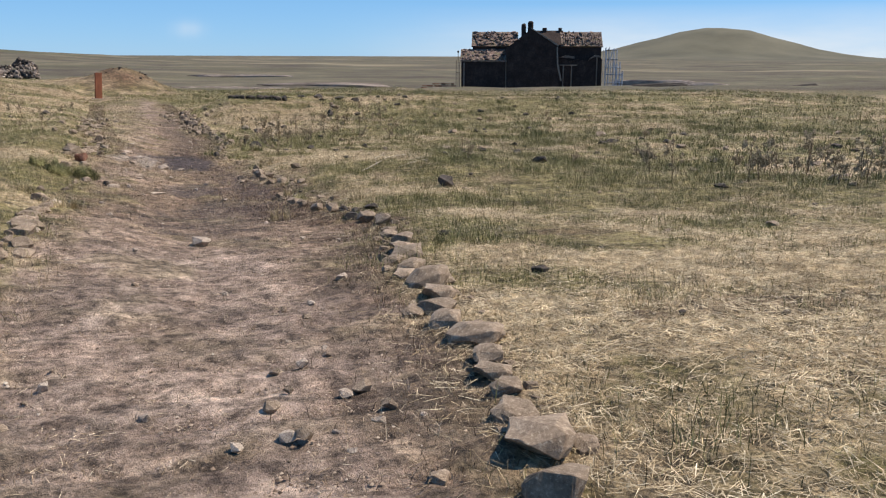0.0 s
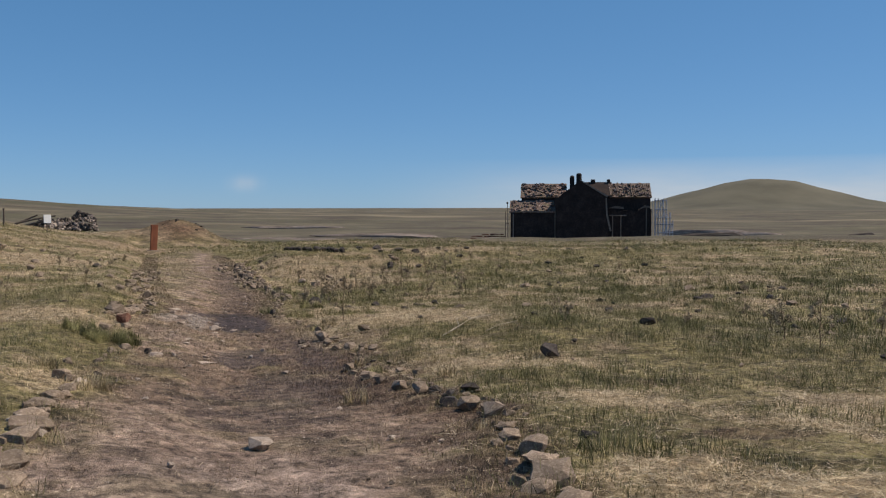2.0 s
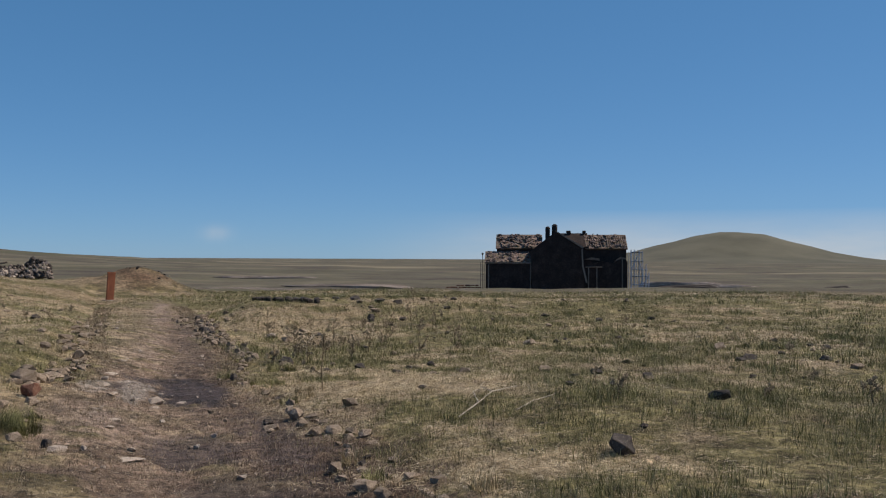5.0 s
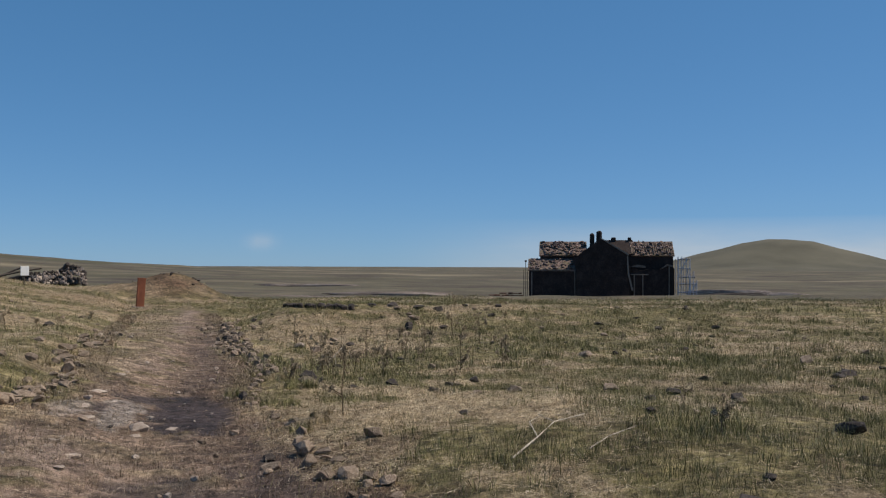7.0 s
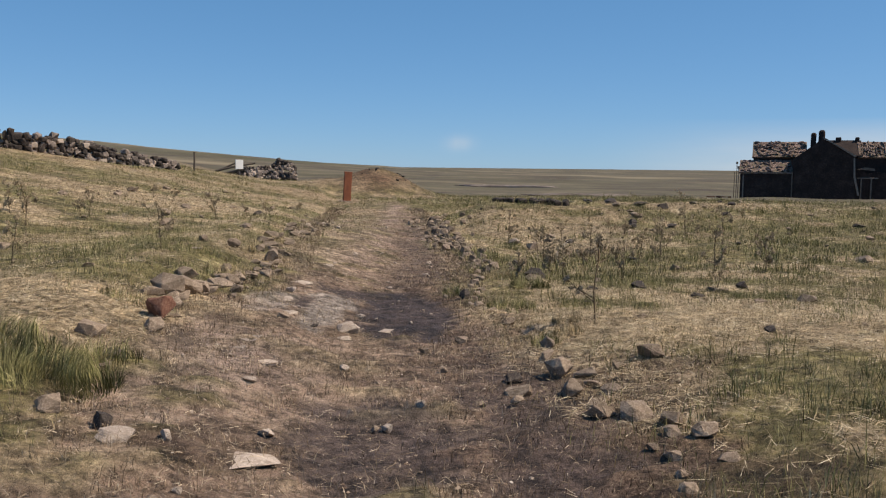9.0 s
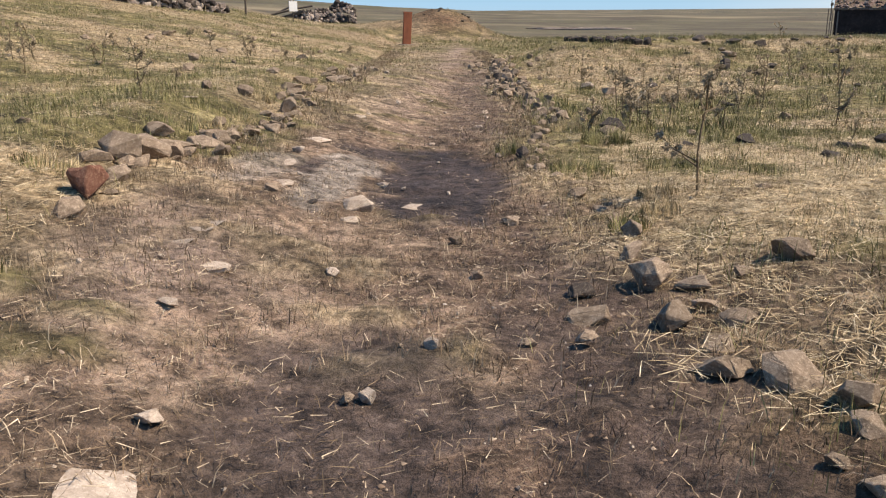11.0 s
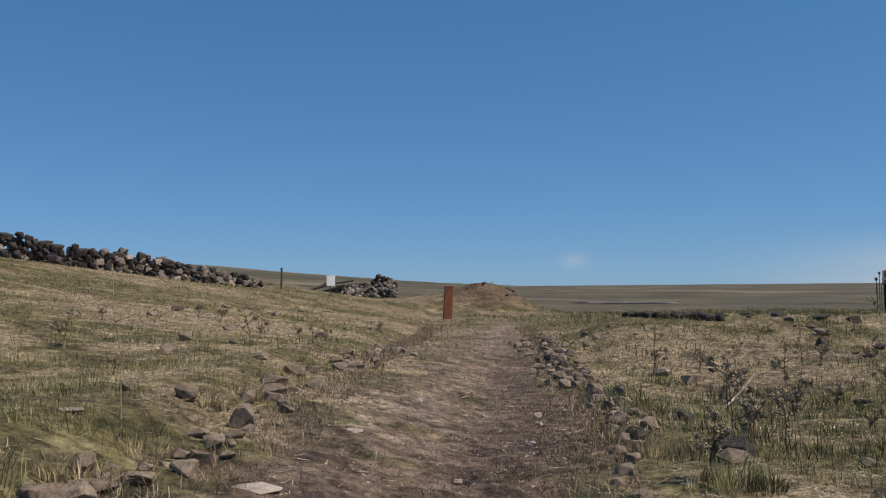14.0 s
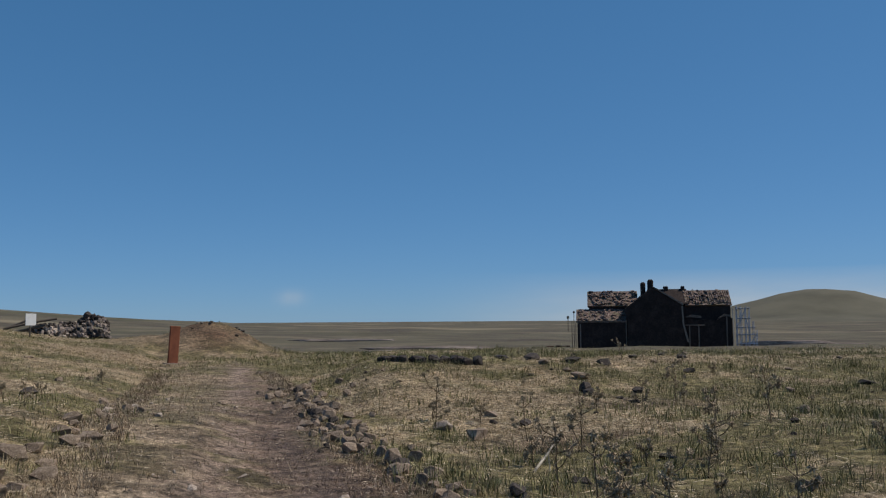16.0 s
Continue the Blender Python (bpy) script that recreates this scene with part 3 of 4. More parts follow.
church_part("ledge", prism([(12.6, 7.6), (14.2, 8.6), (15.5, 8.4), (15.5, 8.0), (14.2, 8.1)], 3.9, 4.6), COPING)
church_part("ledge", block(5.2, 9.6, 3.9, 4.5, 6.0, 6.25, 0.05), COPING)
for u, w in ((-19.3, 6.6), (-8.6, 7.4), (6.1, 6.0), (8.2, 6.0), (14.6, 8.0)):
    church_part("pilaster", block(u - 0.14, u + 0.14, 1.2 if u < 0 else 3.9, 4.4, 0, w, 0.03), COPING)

scaffold = tagged(new("scaffolding"), "galvanised tube scaffolding at the church's end wall", "scaffolding")
scaffold.matrix_basis = church.matrix_basis @ pose(16.4, 2.0, 0)


def pole(a, b, r=0.075):
    bm = bmesh.new()
    tube(bm, (a, b), r, r, 6)
    part("tube", bm_mesh("tube", bm, STEEL), scaffold)


for u, top in ((0.2, 10.4), (1.0, 10.4), (2.2, 10.2), (3.0, 10.0), (3.9, 7.0), (4.6, 5.0)):
    for v in (0, 1.6, 6):
        pole((u, v, -0.6), (u, v, top - 0.1 * v))
for w, far_u in ((2.0, 4.6), (4.0, 4.6), (5.6, 4.2), (7.6, 3.2), (9.8, 3.0)):
    for v in (0, 1.6):
        pole((0.2, v, w), (far_u, v, w))
    part("platform", bm_mesh("platform", block(0.2, far_u, 0.1, 1.5, w - 0.16, w - 0.08), OLD_POLE), scaffold, "plank platform")
for a, b in (((2.2, 0, 0), (3.0, 0, 4.0)), ((3.0, 0, 4.0), (2.2, 0, 7.6)), ((0.2, 0, 5.6), (2.2, 0, 9.8)), ((3.0, 0, 2), (4.6, 0, 4))):
    pole(a, b, 0.09)
west_scaffold = tagged(new("scaffolding"), "two thin scaffold poles beside the church corner", "scaffolding")
west_scaffold.matrix_basis = church.matrix_basis @ pose(-21.3, 1.5, 0)
for u, top in ((0, 7.2), (0.9, 6.8), (0.5, 9.4)):
    bm = bmesh.new()
    tube(bm, ((u, 0, -0.6), (u, 0, top)), 0.08, 0.08, 6)
    part("tube", bm_mesh("tube", bm, OLD_POLE), west_scaffold)
part("tube", bm_mesh("tube", block(0, 0.9, -0.06, 0.06, 4.2, 4.32), OLD_POLE), west_scaffold)
part("lamp", bm_mesh("lamp", block(0.25, 0.75, -0.2, 0.2, 9.0, 9.5, 0.1), OLD_POLE), west_scaffold)

ruin_rows = tagged(new("ruined_footing"), "low stepped rows of reddish stone footings near the church", "ruin")
ruin_rows.matrix_basis = church.matrix_basis
rng = random.Random(6)
course = rock_mesh("footing_block", 905, RED_STONE, points=20, boxy=0.6, cuts=0)
for row in range(5):
    u = -33.0 + 1.2 * row
    while u < -21.6:
        long_ = rng.uniform(0.8, 2.0)
        if rng.random() < 0.85:
            part("footing_block", course, ruin_rows, m=Matrix.LocRotScale((u, -4 + 1.9 * row, -0.2 + 0.42 * row), Euler((0, 0, rng.uniform(-0.1, 0.1))), (long_ * 1.15, 0.9, rng.uniform(0.25, 0.5))))
        u += long_

mast = tagged(new("mast"), "thin dark far-off mast with a box on top", "mast")
mast.matrix_basis = pose(172.2, 480, surface(172.2, 480))
bm = bmesh.new()
tube(bm, ((0, 0, -0.5), (0, 0, 8.6)), 0.22, 0.18, 6)
part("pole", bm_mesh("pole", bm, OLD_POLE), mast)
part("box", bm_mesh("box", block(-0.6, 0.6, -0.4, 0.4, 7.4, 8.9, 0.08), OLD_POLE), mast)

# ---- low banks of dug earth and foundations out in the plain ----
rng = random.Random(41)
BANK = [rock_mesh("bank", 950 + k, DARK_STONE if k < 1 else RUBBLE, points=26, flat=1.0, boxy=0.25) for k in range(4)]
for x, y, long_, tall, turn, k in ((66, 196, 16, 1.5, -18, 0), (60, 172, 18, 1.0, -14, 3), (54, 152, 14, 0.8, -16, 1), (38, 170, 22, 1.0, -10, 2), (22, 150, 18, 0.8, -6, 3), (14, 118, 9, 0.7, -5, 1),
                                   (128, 200, 20, 2.0, -26, 0), (142, 210, 24, 1.7, -28, 2), (150, 240, 30, 2.4, -30, 1), (165, 190, 9, 2.2, -35, 0), (45, 240, 40, 1.6, -12, 3), (8, 230, 46, 1.7, -2, 2), (-12, 150, 20, 1.2, 4, 1), (30, 330, 44, 1.5, -8, 2)):
    bank = tagged(new("earth_bank", BANK[k]), "low dark bank of dug earth and stones", "bank", "low banks across the plain")
    bank.matrix_basis = Matrix.LocRotScale((x, y, surface(x, y)), Euler((0, 0, radians(turn))), (long_, 2.4, tall * 1.5))

# ---- post, board, pole ----
post = tagged(new("marker_post"), "flat rust-red metal marker post beside the path", "post")
post.matrix_basis = pose(-3.12, 50.1, surface(-3.12, 50.1) - 0.05, 0, 3.5, 24)
part("plate", bm_mesh("plate", block(-0.19, 0.19, -0.06, 0.06, 0, 1.48, 0.012), RUST), post)
part("rim", bm_mesh("rim", block(-0.2, 0.2, -0.065, 0.065, 1.44, 1.5, 0.01), RUST), post)
part("footing", bm_mesh("footing", block(-0.33, 0.33, -0.2, 0.2, -0.15, 0.08, 0.03), RUBBLE), post)

board = tagged(new("notice_board"), "blank white notice board on a dark post", "sign")
board.matrix_basis = pose(-9.3, 54.75, surface(-9.3, 54.75), 0, 0, 36)
top = 1.66 - surface(-9.3, 54.75)
bm = bmesh.new()
tube(bm, ((0, 0.05, -0.3), (0, 0.05, top)), 0.03, 0.03, 8)
part("post", bm_mesh("post", bm, OLD_POLE), board)
part("panel", bm_mesh("panel", block(-0.22, 0.22, -0.02, 0.02, top - 0.5, top, 0.006), WHITE), board, "plain white panel")

fence_pole = tagged(new("pole"), "dark upright timber pole near the ruined wall", "pole")
fence_pole.matrix_basis = pose(-11.4, 53.5, surface(-11.4, 53.5), 0, 1, 0)
bm = bmesh.new()
tube(bm, ((0, 0, -0.3), (0.01, 0, 0.6), (0, 0, 2.0 - surface(-11.4, 53.5))), 0.055, 0.045, 7)
part("shaft", bm_mesh("shaft", bm, OLD_POLE), fence_pole)
part("cap", bm_mesh("cap", block(-0.06, 0.06, -0.06, 0.06, 1.98 - surface(-11.4, 53.5), 2.03 - surface(-11.4, 53.5), 0.01), OLD_POLE), fence_pole)

# ---- ruined wall along the rise ----
rng = random.Random(11)
block_meshes = rocks("stone", RUBBLE, 6, 300, boxy=0.4, cuts=0) + rocks("stone", DARK_STONE, 4, 320, boxy=0.35, cuts=0)
pale_block = rocks("stone", PALE_STONE, 2, 340, boxy=0.55, cuts=0)
ruin = tagged(new("ruined_wall"), "long tumbled dry-stone wall of dark and pale blocks", "wall")
LINE = [(-27.0, 39.0), (-18.2, 43.2), (-16.0, 44.2), (-13.9, 46.6), (-11.2, 50.0)]
TOPS = [0.95, 0.75, 0.72, 0.6, 0.3]
run = 0.0
lengths = [math.dist(a, b) for a, b in zip(LINE, LINE[1:])]
for k, length in enumerate(lengths):
    s = 0.0
    while s < length:
        f = s / length
        x = LINE[k][0] + (LINE[k + 1][0] - LINE[k][0]) * f
        y = LINE[k][1] + (LINE[k + 1][1] - LINE[k][1]) * f
        high = (TOPS[k] + (TOPS[k + 1] - TOPS[k]) * f) * rng.uniform(0.72, 1.12)
        z, turn = -0.08, math.atan2(LINE[k + 1][1] - LINE[k][1], LINE[k + 1][0] - LINE[k][0])
        wide = rng.uniform(0.14, 0.34)
        while z < high:
            tall = rng.uniform(0.11, 0.24)
            # more dark stones towards the left end, its shadow side put into colour
            dark = rng.random() < (0.85, 0.8, 0.5, 0.35)[k] + (0.2 if z > 0.5 * high else -0.1)
            me = rng.choice(block_meshes[6:]) if dark else rng.choice(pale_block if rng.random() < 0.14 else block_meshes[:6])
            part("stone", me, ruin, m=Matrix.LocRotScale((x + rng.uniform(-0.07, 0.07), y + rng.uniform(-0.12, 0.12), surface(x, y) + z + tall / 2),
                 Euler((rng.uniform(-0.12, 0.12), rng.uniform(-0.14, 0.14), turn + rng.uniform(-0.2, 0.2))), (wide * 1.6, rng.uniform(0.4, 0.6), tall * 1.7)))
            z += tall * 0.92
        s += wide * 0.95

# ---- heap of stones beyond the board ----
heap = tagged(new("stone_heap"), "heap of grey and black rubble stones on the grass", "stone heap")
# dark cores stand in for shade between the stones and on the left
core = rock_mesh("core", 77, DARK_STONE, points=30, flat=0.5)
hx, hy = -10.3, 67.0
hz = surface(hx, hy)
part("core", core, heap, m=Matrix.LocRotScale((hx + 0.6, hy + 0.2, hz + 0.2), None, (3.4, 1.9, 1.8)))
part("core", core, heap, "dark core colouring the shaded side of the heap", m=Matrix.LocRotScale((hx - 1.7, hy + 0.2, hz + 0.2), Euler((0, -0.15, 0.4)), (4.0, 2.2, 1.7)))
for k in range(300):
    u = rng.uniform(-2.4, 2.5)
    crest = float(np.interp(u, [-2.4, -1.4, -0.2, 0.6, 1.1, 1.5, 2.1, 2.6], [0.3, 0.75, 0.85, 0.9, 1.2, 1.3, 1.1, 0.4]))
    f = rng.random() ** 0.7
    size = rng.uniform(0.14, 0.36)
    # black stones crowd the left: that side's shade is put into colour
    black = rng.random() < (0.9 if u < -0.8 else 0.35) + (0.45 if f > 0.72 else -0.15)
    part("stone", rng.choice(block_meshes[6:] if black else block_meshes[:6] + pale_block), heap,
         m=Matrix.LocRotScale((hx + u, hy - 1.3 * (1 - f) - 0.1 + rng.uniform(-0.15, 0.15), hz + crest * f), Euler([rng.uniform(0, 6) for _ in range(3)]), (size, size * 0.8, size * 0.75)))
for u0, w0, u1, w1 in ((-3.6, 0.1, -1.5, 1.15), (-2.9, 0.55, -0.3, 1.1), (-3.2, 0.05, -0.9, 0.75)):
    bm = bmesh.new()
    tube(bm, ((hx + u0, hy - 1.2, hz + w0), (hx + (u0 + u1) / 2, hy - 1.0, hz + (w0 + w1) / 2 + 0.05), (hx + u1, hy - 0.8, hz + w1)), 0.075, 0.06, 6)
    part("beam", bm_mesh("beam", bm, OLD_POLE), heap, "dark weathered timber beam")
part("capstone", block_meshes[7], heap, "black angular block on top", m=Matrix.LocRotScale((hx + 1.15, hy - 0.2, hz + 1.25), Euler((0.2, 0.5, 0.4)), (0.5, 0.5, 0.55)))

# ---- stones that edge the path ----
EDGE = rocks("edging_stone", BASALT, 9, 100, flat=0.8, boxy=0.12, points=15)
SLABS = rocks("edging_stone", BASALT, 5, 130, flat=0.55, boxy=0.3, points=18)
LIGHT = rocks("edging_stone", PALE_STONE, 4, 150, flat=0.75, boxy=0.15, points=15)
DARKS = rocks("field_stone", DARK_STONE, 5, 170, flat=0.75, boxy=0.12, points=14)
rng = random.Random(21)


def edge_row(edge, y0, y1, gap, size, meshes, label, group, wander, tall=1.0, sink=0.3):
    y = y0
    while y < y1:
        s = rng.uniform(*size)
        x = float(edge(y)) + rng.gauss(0, wander)
        turn = math.degrees(math.atan2(0.5, float(edge(y + 0.5)) - float(edge(y))))
        set_stone("edging_stone", rng.choice(meshes), x, y, s, label, group=group, turn=turn, tall=tall, sink=sink, rng=rng)
        y += s * gap * rng.uniform(0.8, 1.25)


FIELD_SIDE, RISE_SIDE = "stones edging the field side of the path", "stones edging the rise side of the path"
NEAR_SLABS = [(1.02, -1.3, 0.3), (1.09, -0.93, 0.28), (1.22, -0.5, 0.4), (1.39, -0.58, 0.15), (1.27, -0.15, 0.26), (1.34, 0.14, 0.22), (1.36, 0.4, 0.22), (1.44, 0.7, 0.23), (1.52, 1.1, 0.34), (1.44, 1.45, 0.24),
              (1.51, 1.85, 0.28), (1.36, 1.86, 0.19), (1.66, 2.25, 0.3), (1.73, 2.75, 0.42), (1.62, 3.05, 0.22), (1.78, 3.4, 0.3), (1.75, 3.85, 0.24), (1.93, 4.05, 0.36), (2.0, 4.45, 0.28), (2.1, 4.85, 0.28), (2.08, 5.3, 0.2), (2.17, 5.7, 0.22)]
for x, y, size in NEAR_SLABS:
    set_stone("edging_stone", rng.choice(SLABS), x, y, size * 1.06, "flat weathered tan basalt slab edging the dirt path", group=FIELD_SIDE, tall=0.85, sink=0.15, tilt=9, turn=60, rng=rng)
DARK_EDGE = [(2.26, 6.3, 0.28), (2.28, 6.6, 0.2), (2.17, 6.8, 0.22), (2.05, 7.05, 0.22), (2.2, 7.45, 0.17), (2.12, 7.86, 0.18), (2.46, 7.61, 0.26), (1.97, 7.9, 0.22), (1.85, 8.46, 0.2), (1.75, 9.1, 0.2), (1.69, 9.51, 0.24), (1.6, 10.38, 0.2)]
for x, y, size in DARK_EDGE:
    set_stone("edging_stone", rng.choice(EDGE + DARKS[:1]), x, y, size, "dark broken stone in the scrubby path edging", group=FIELD_SIDE, tall=0.8, sink=0.15, rng=rng)
edge_row(right_edge, -1.6, 5.6, 2.6, (0.08, 0.16), EDGE, "small tumbled basalt stone beside the path edging", FIELD_SIDE, 0.16, 0.7, 0.3)
edge_row(right_edge, 5.6, 12.0, 1.5, (0.07, 0.17), EDGE + DARKS[:2], "small half-buried dark stone edging the path", FIELD_SIDE, 0.12, 0.65, 0.35)
BROKEN = [(1.64, 13.6, 0.24, 1.0), (1.84, 13.5, 0.22, 0.6), (1.62, 12.98, 0.2, 1.3), (1.83, 13.2, 0.17, 0.6), (1.76, 12.72, 0.2, 0.5), (1.9, 12.95, 0.2, 0.5), (1.7, 12.45, 0.25, 0.6), (1.92, 12.3, 0.27, 0.5), (2.06, 12.09, 0.18, 0.7),
          (2.15, 11.78, 0.2, 0.7), (1.63, 14.1, 0.19, 0.9), (1.7, 14.6, 0.17, 0.9), (1.7, 14.75, 0.1, 0.9), (1.66, 15.1, 0.13, 0.8), (2.39, 13.75, 0.27, 0.6), (2.1, 13.61, 0.12, 0.8)]
for x, y, size, tall in BROKEN:
    set_stone("edging_stone", rng.choice(LIGHT[:2] + EDGE), x, y, size * 0.95, "pale broken angular stone edging the path in grass", group=FIELD_SIDE, tall=tall, sink=0.25, tilt=20, rng=rng)
edge_row(right_edge, 15.4, 21.0, 2.8, (0.12, 0.22), EDGE, "small half-buried dark stone edging the path", FIELD_SIDE, 0.12, 0.7, 0.4)
edge_row(right_edge, 21.0, 37.0, 1.0, (0.12, 0.28), EDGE + DARKS[:2], "rough dark rubble stone edging the far path", FIELD_SIDE, 0.2, 0.9, 0.25)
edge_row(right_edge, 26.0, 36.0, 0.9, (0.12, 0.3), EDGE + DARKS[:2], "rough rubble stone heaped along the far path", FIELD_SIDE, 0.4, 0.9, 0.2)
edge_row(left_edge, 3.4, 8.6, 1.9, (0.12, 0.24), EDGE + LIGHT[:1], "grey lichen-spotted stone edging the path bank", RISE_SIDE, 0.08, 0.75, 0.3)
edge_row(left_edge, 8.6, 15.8, 2.6, (0.12, 0.26), EDGE, "small stone half buried in the path bank", RISE_SIDE, 0.15, 0.7, 0.4)
LEDGE = [(-1.85, 15.5, 0.4), (-1.78, 15.78, 0.34), (-1.69, 16.0, 0.22), (-1.72, 16.3, 0.26), (-1.6, 16.55, 0.33), (-1.68, 16.94, 0.24), (-1.95, 16.44, 0.24), (-1.73, 15.38, 0.26), (-1.78, 17.48, 0.2), (-1.46, 17.57, 0.2), (-1.33, 17.86, 0.2),
         (-1.58, 17.3, 0.2), (-1.52, 16.75, 0.18), (-1.62, 16.15, 0.2), (-1.42, 18.3, 0.2), (-1.5, 18.8, 0.18), (-1.5, 16.95, 0.2), (-1.95, 15.2, 0.26)]
for x, y, size in LEDGE:
    set_stone("edging_stone", rng.choice(EDGE + SLABS), x, y, size * 1.1, "reddish-grey jagged stone in the low path edging", group=RISE_SIDE, tall=0.75, sink=0.25, tilt=18, rng=rng)
edge_row(left_edge, 15.8, 20.8, 1.6, (0.08, 0.18), EDGE, "small reddish stone among the low path edging", RISE_SIDE, 0.16, 0.8, 0.25)
for x, y, size in ((-1.55, 5.76, 0.42), (-1.5, 5.25, 0.32), (-1.36, 4.25, 0.24), (-1.6, 6.2, 0.3), (-1.62, 6.8, 0.26), (-1.45, 4.7, 0.26), (-1.62, 7.4, 0.24)):
    set_stone("edging_stone", rng.choice(SLABS), x, y, size, "grey flat stone stacked on the path bank", group=RISE_SIDE, tall=0.7, sink=0.2, rng=rng)
edge_row(left_edge, 20.8, 33.0, 1.9, (0.14, 0.3), EDGE + LIGHT[:1], "weathered stone edging the path in dry grass", RISE_SIDE, 0.2, 0.8, 0.3)
# ---- single stones that stand out ----
SINGLE = [(-1.6, 14.35, 0.26, "red", 0.9), (-1.05, 11.45, 0.17, "dark", 1.0), (-0.92, 11.3, 0.25, "pale", 0.35), (-0.32, 11.35, 0.46, "pale", 0.16),
          (-0.28, 11.83, 0.13, "pale", 0.6), (1.29, 13.14, 0.24, "base", 0.7), (-0.12, 15.32, 0.29, "pale", 0.5),
          (-0.05, 16.4, 0.16, "pale", 0.5), (0.23, 15.7, 0.28, "pale", 0.14), (-0.43, 15.25, 0.12, "dark", 0.5), (-0.91, 17.1, 0.2, "pale", 0.4),
          (-0.91, 16.5, 0.3, "pale", 0.2), (-0.89, 16.0, 0.2, "pale", 0.18), (-0.73, 15.63, 0.24, "pale", 0.15), (-0.92, 17.9, 0.34, "pale", 0.25),
          (0.96, 15.16, 0.22, "base", 0.5), (1.12, 17.97, 0.24, "dark", 0.9), (-0.78, 14.05, 0.34, "pale", 0.18), (-0.72, 15.3, 0.15, "base", 0.5), (-0.57, 13.43, 0.2, "pale", 0.3), (-0.82, 13.73, 0.2, "pale", 0.2), (-0.13, 15.03, 0.17, "pale", 0.3), (-0.84, 20.15, 0.24, "pale", 0.3),
          (-2.22, 25.5, 0.28, "base", 0.5),
          (2.3, 20.2, 0.38, "dark", 0.8), (2.74, 2.87, 0.2, "dark", 0.6),
          (4.99, 18.83, 0.3, "dark", 0.7), (7.3, 16.3, 0.32, "dark", 0.6), (6.3, 15.1, 0.26, "dark", 0.6), (4.1, 9.5, 0.42, "dark", 0.8),
          (1.28, 13.5, 0.2, "dark", 0.6), (12.85, 20.7, 0.35, "base", 0.6), (11.9, 18.3, 0.5, "dark", 0.5), (8.8, 23.1, 0.5, "base", 0.4),
          (6.6, 31.9, 0.5, "dark", 0.8), (2.85, 28.4, 0.4, "pale", 0.6), (3.2, 27.6, 0.42, "base", 0.6), (-4.0, 31.7, 0.5, "dark", 0.5),
          (8.35, 35.1, 0.5, "dark", 0.7), (7.75, 35.6, 0.66, "dark", 0.5), (6.93, 36.4, 0.66, "dark", 0.4), (6.24, 36.9, 0.6, "dark", 0.35), (6.53, 31.5, 0.42, "dark", 0.7), (12.2, 18.6, 0.48, "dark", 0.5), (13.1, 21.0, 0.3, "pale", 0.6),
          (-2.16, 19.9, 0.26, "base", 0.9), (-1.93, 21.5, 0.36, "base", 0.6), (-2.54, 19.6, 0.17, "base", 0.9), (-1.55, 19.5, 0.32, "base", 0.8), (-2.37, 18.35, 0.32, "pale", 0.25), (-2.11, 22.1, 0.44, "base", 0.4), (-2.18, 23.2, 0.36, "base", 0.6),
          (4.75, 7.7, 0.24, "dark", 0.3), (5.3, 13.15, 0.2, "dark", 0.7), (-0.56, 12.78, 0.12, "pale", 0.5), (3.03, 1.2, 0.1, "dark", 0.7), (3.64, 0.92, 0.12, "dark", 0.5), (9.7, 36.4, 0.42, "dark", 0.5), (10.9, 36.0, 0.36, "dark", 0.6),
          (5.6, 36.6, 0.4, "dark", 0.3), (11.5, 18.0, 0.4, "dark", 0.4), (7.1, 33.5, 0.5, "base", 0.4), (13.0, 31.6, 0.5, "dark", 0.4)]
SHAPES = {"red": rocks("stone", RED_STONE, 1, 194, boxy=0.4, points=16), "dark": DARKS, "pale": LIGHT, "base": EDGE}
WORDS = {"red": "reddish squared tuff block lying on bleached grass", "dark": "dark basalt stone lying in dry grass",
         "pale": "pale flat stone lying on trodden earth", "base": "weathered brown basalt stone in dry grass"}
for x, y, size, look_, tall in SINGLE:
    set_stone("stone", rng.choice(SHAPES[look_]), x, y, size * (0.78 if look_ == "dark" else 0.9), WORDS[look_], tall=tall / 0.8, sink=0.2 if tall > 0.3 else 0.7, tilt=8 if tall > 0.3 else 2, rng=rng)
for k in range(230):
    x, y = rng.uniform(2.2, 20), rng.uniform(4, 44)
    set_stone("field_stone", rng.choice(DARKS + EDGE[:3]), x, y, 0.08 + 0.26 * rng.random() ** 2, "dark stone half hidden in the field grass", group="stones strewn over the field", tall=0.7, rng=rng)
for k in range(45):
    x, y = rng.uniform(-9, -2.6), rng.uniform(8, 46)
    set_stone("field_stone", rng.choice(EDGE + DARKS[:1]), x, y, rng.uniform(0.12, 0.36), "brown stone half hidden on the grassy rise", group="stones strewn over the rise", tall=0.7, rng=rng)
# the low line of dark foundation blocks on the crest
footing = tagged(new("foundation"), "low line of black foundation blocks sunk in grass", "ruin")
for k in range(15):
    x, y = 3.0 + 0.16 * k + rng.uniform(-0.1, 0.1), 36.6 - 0.06 * k + rng.uniform(-0.15, 0.15)
    part("block", rng.choice(block_meshes[6:]), footing, m=Matrix.LocRotScale((x, y, surface(x, y) + 0.04), Euler((0, 0, rng.uniform(-0.2, 0.2))), (0.3, 0.4, rng.uniform(0.2, 0.2 + 0.022 * k))))
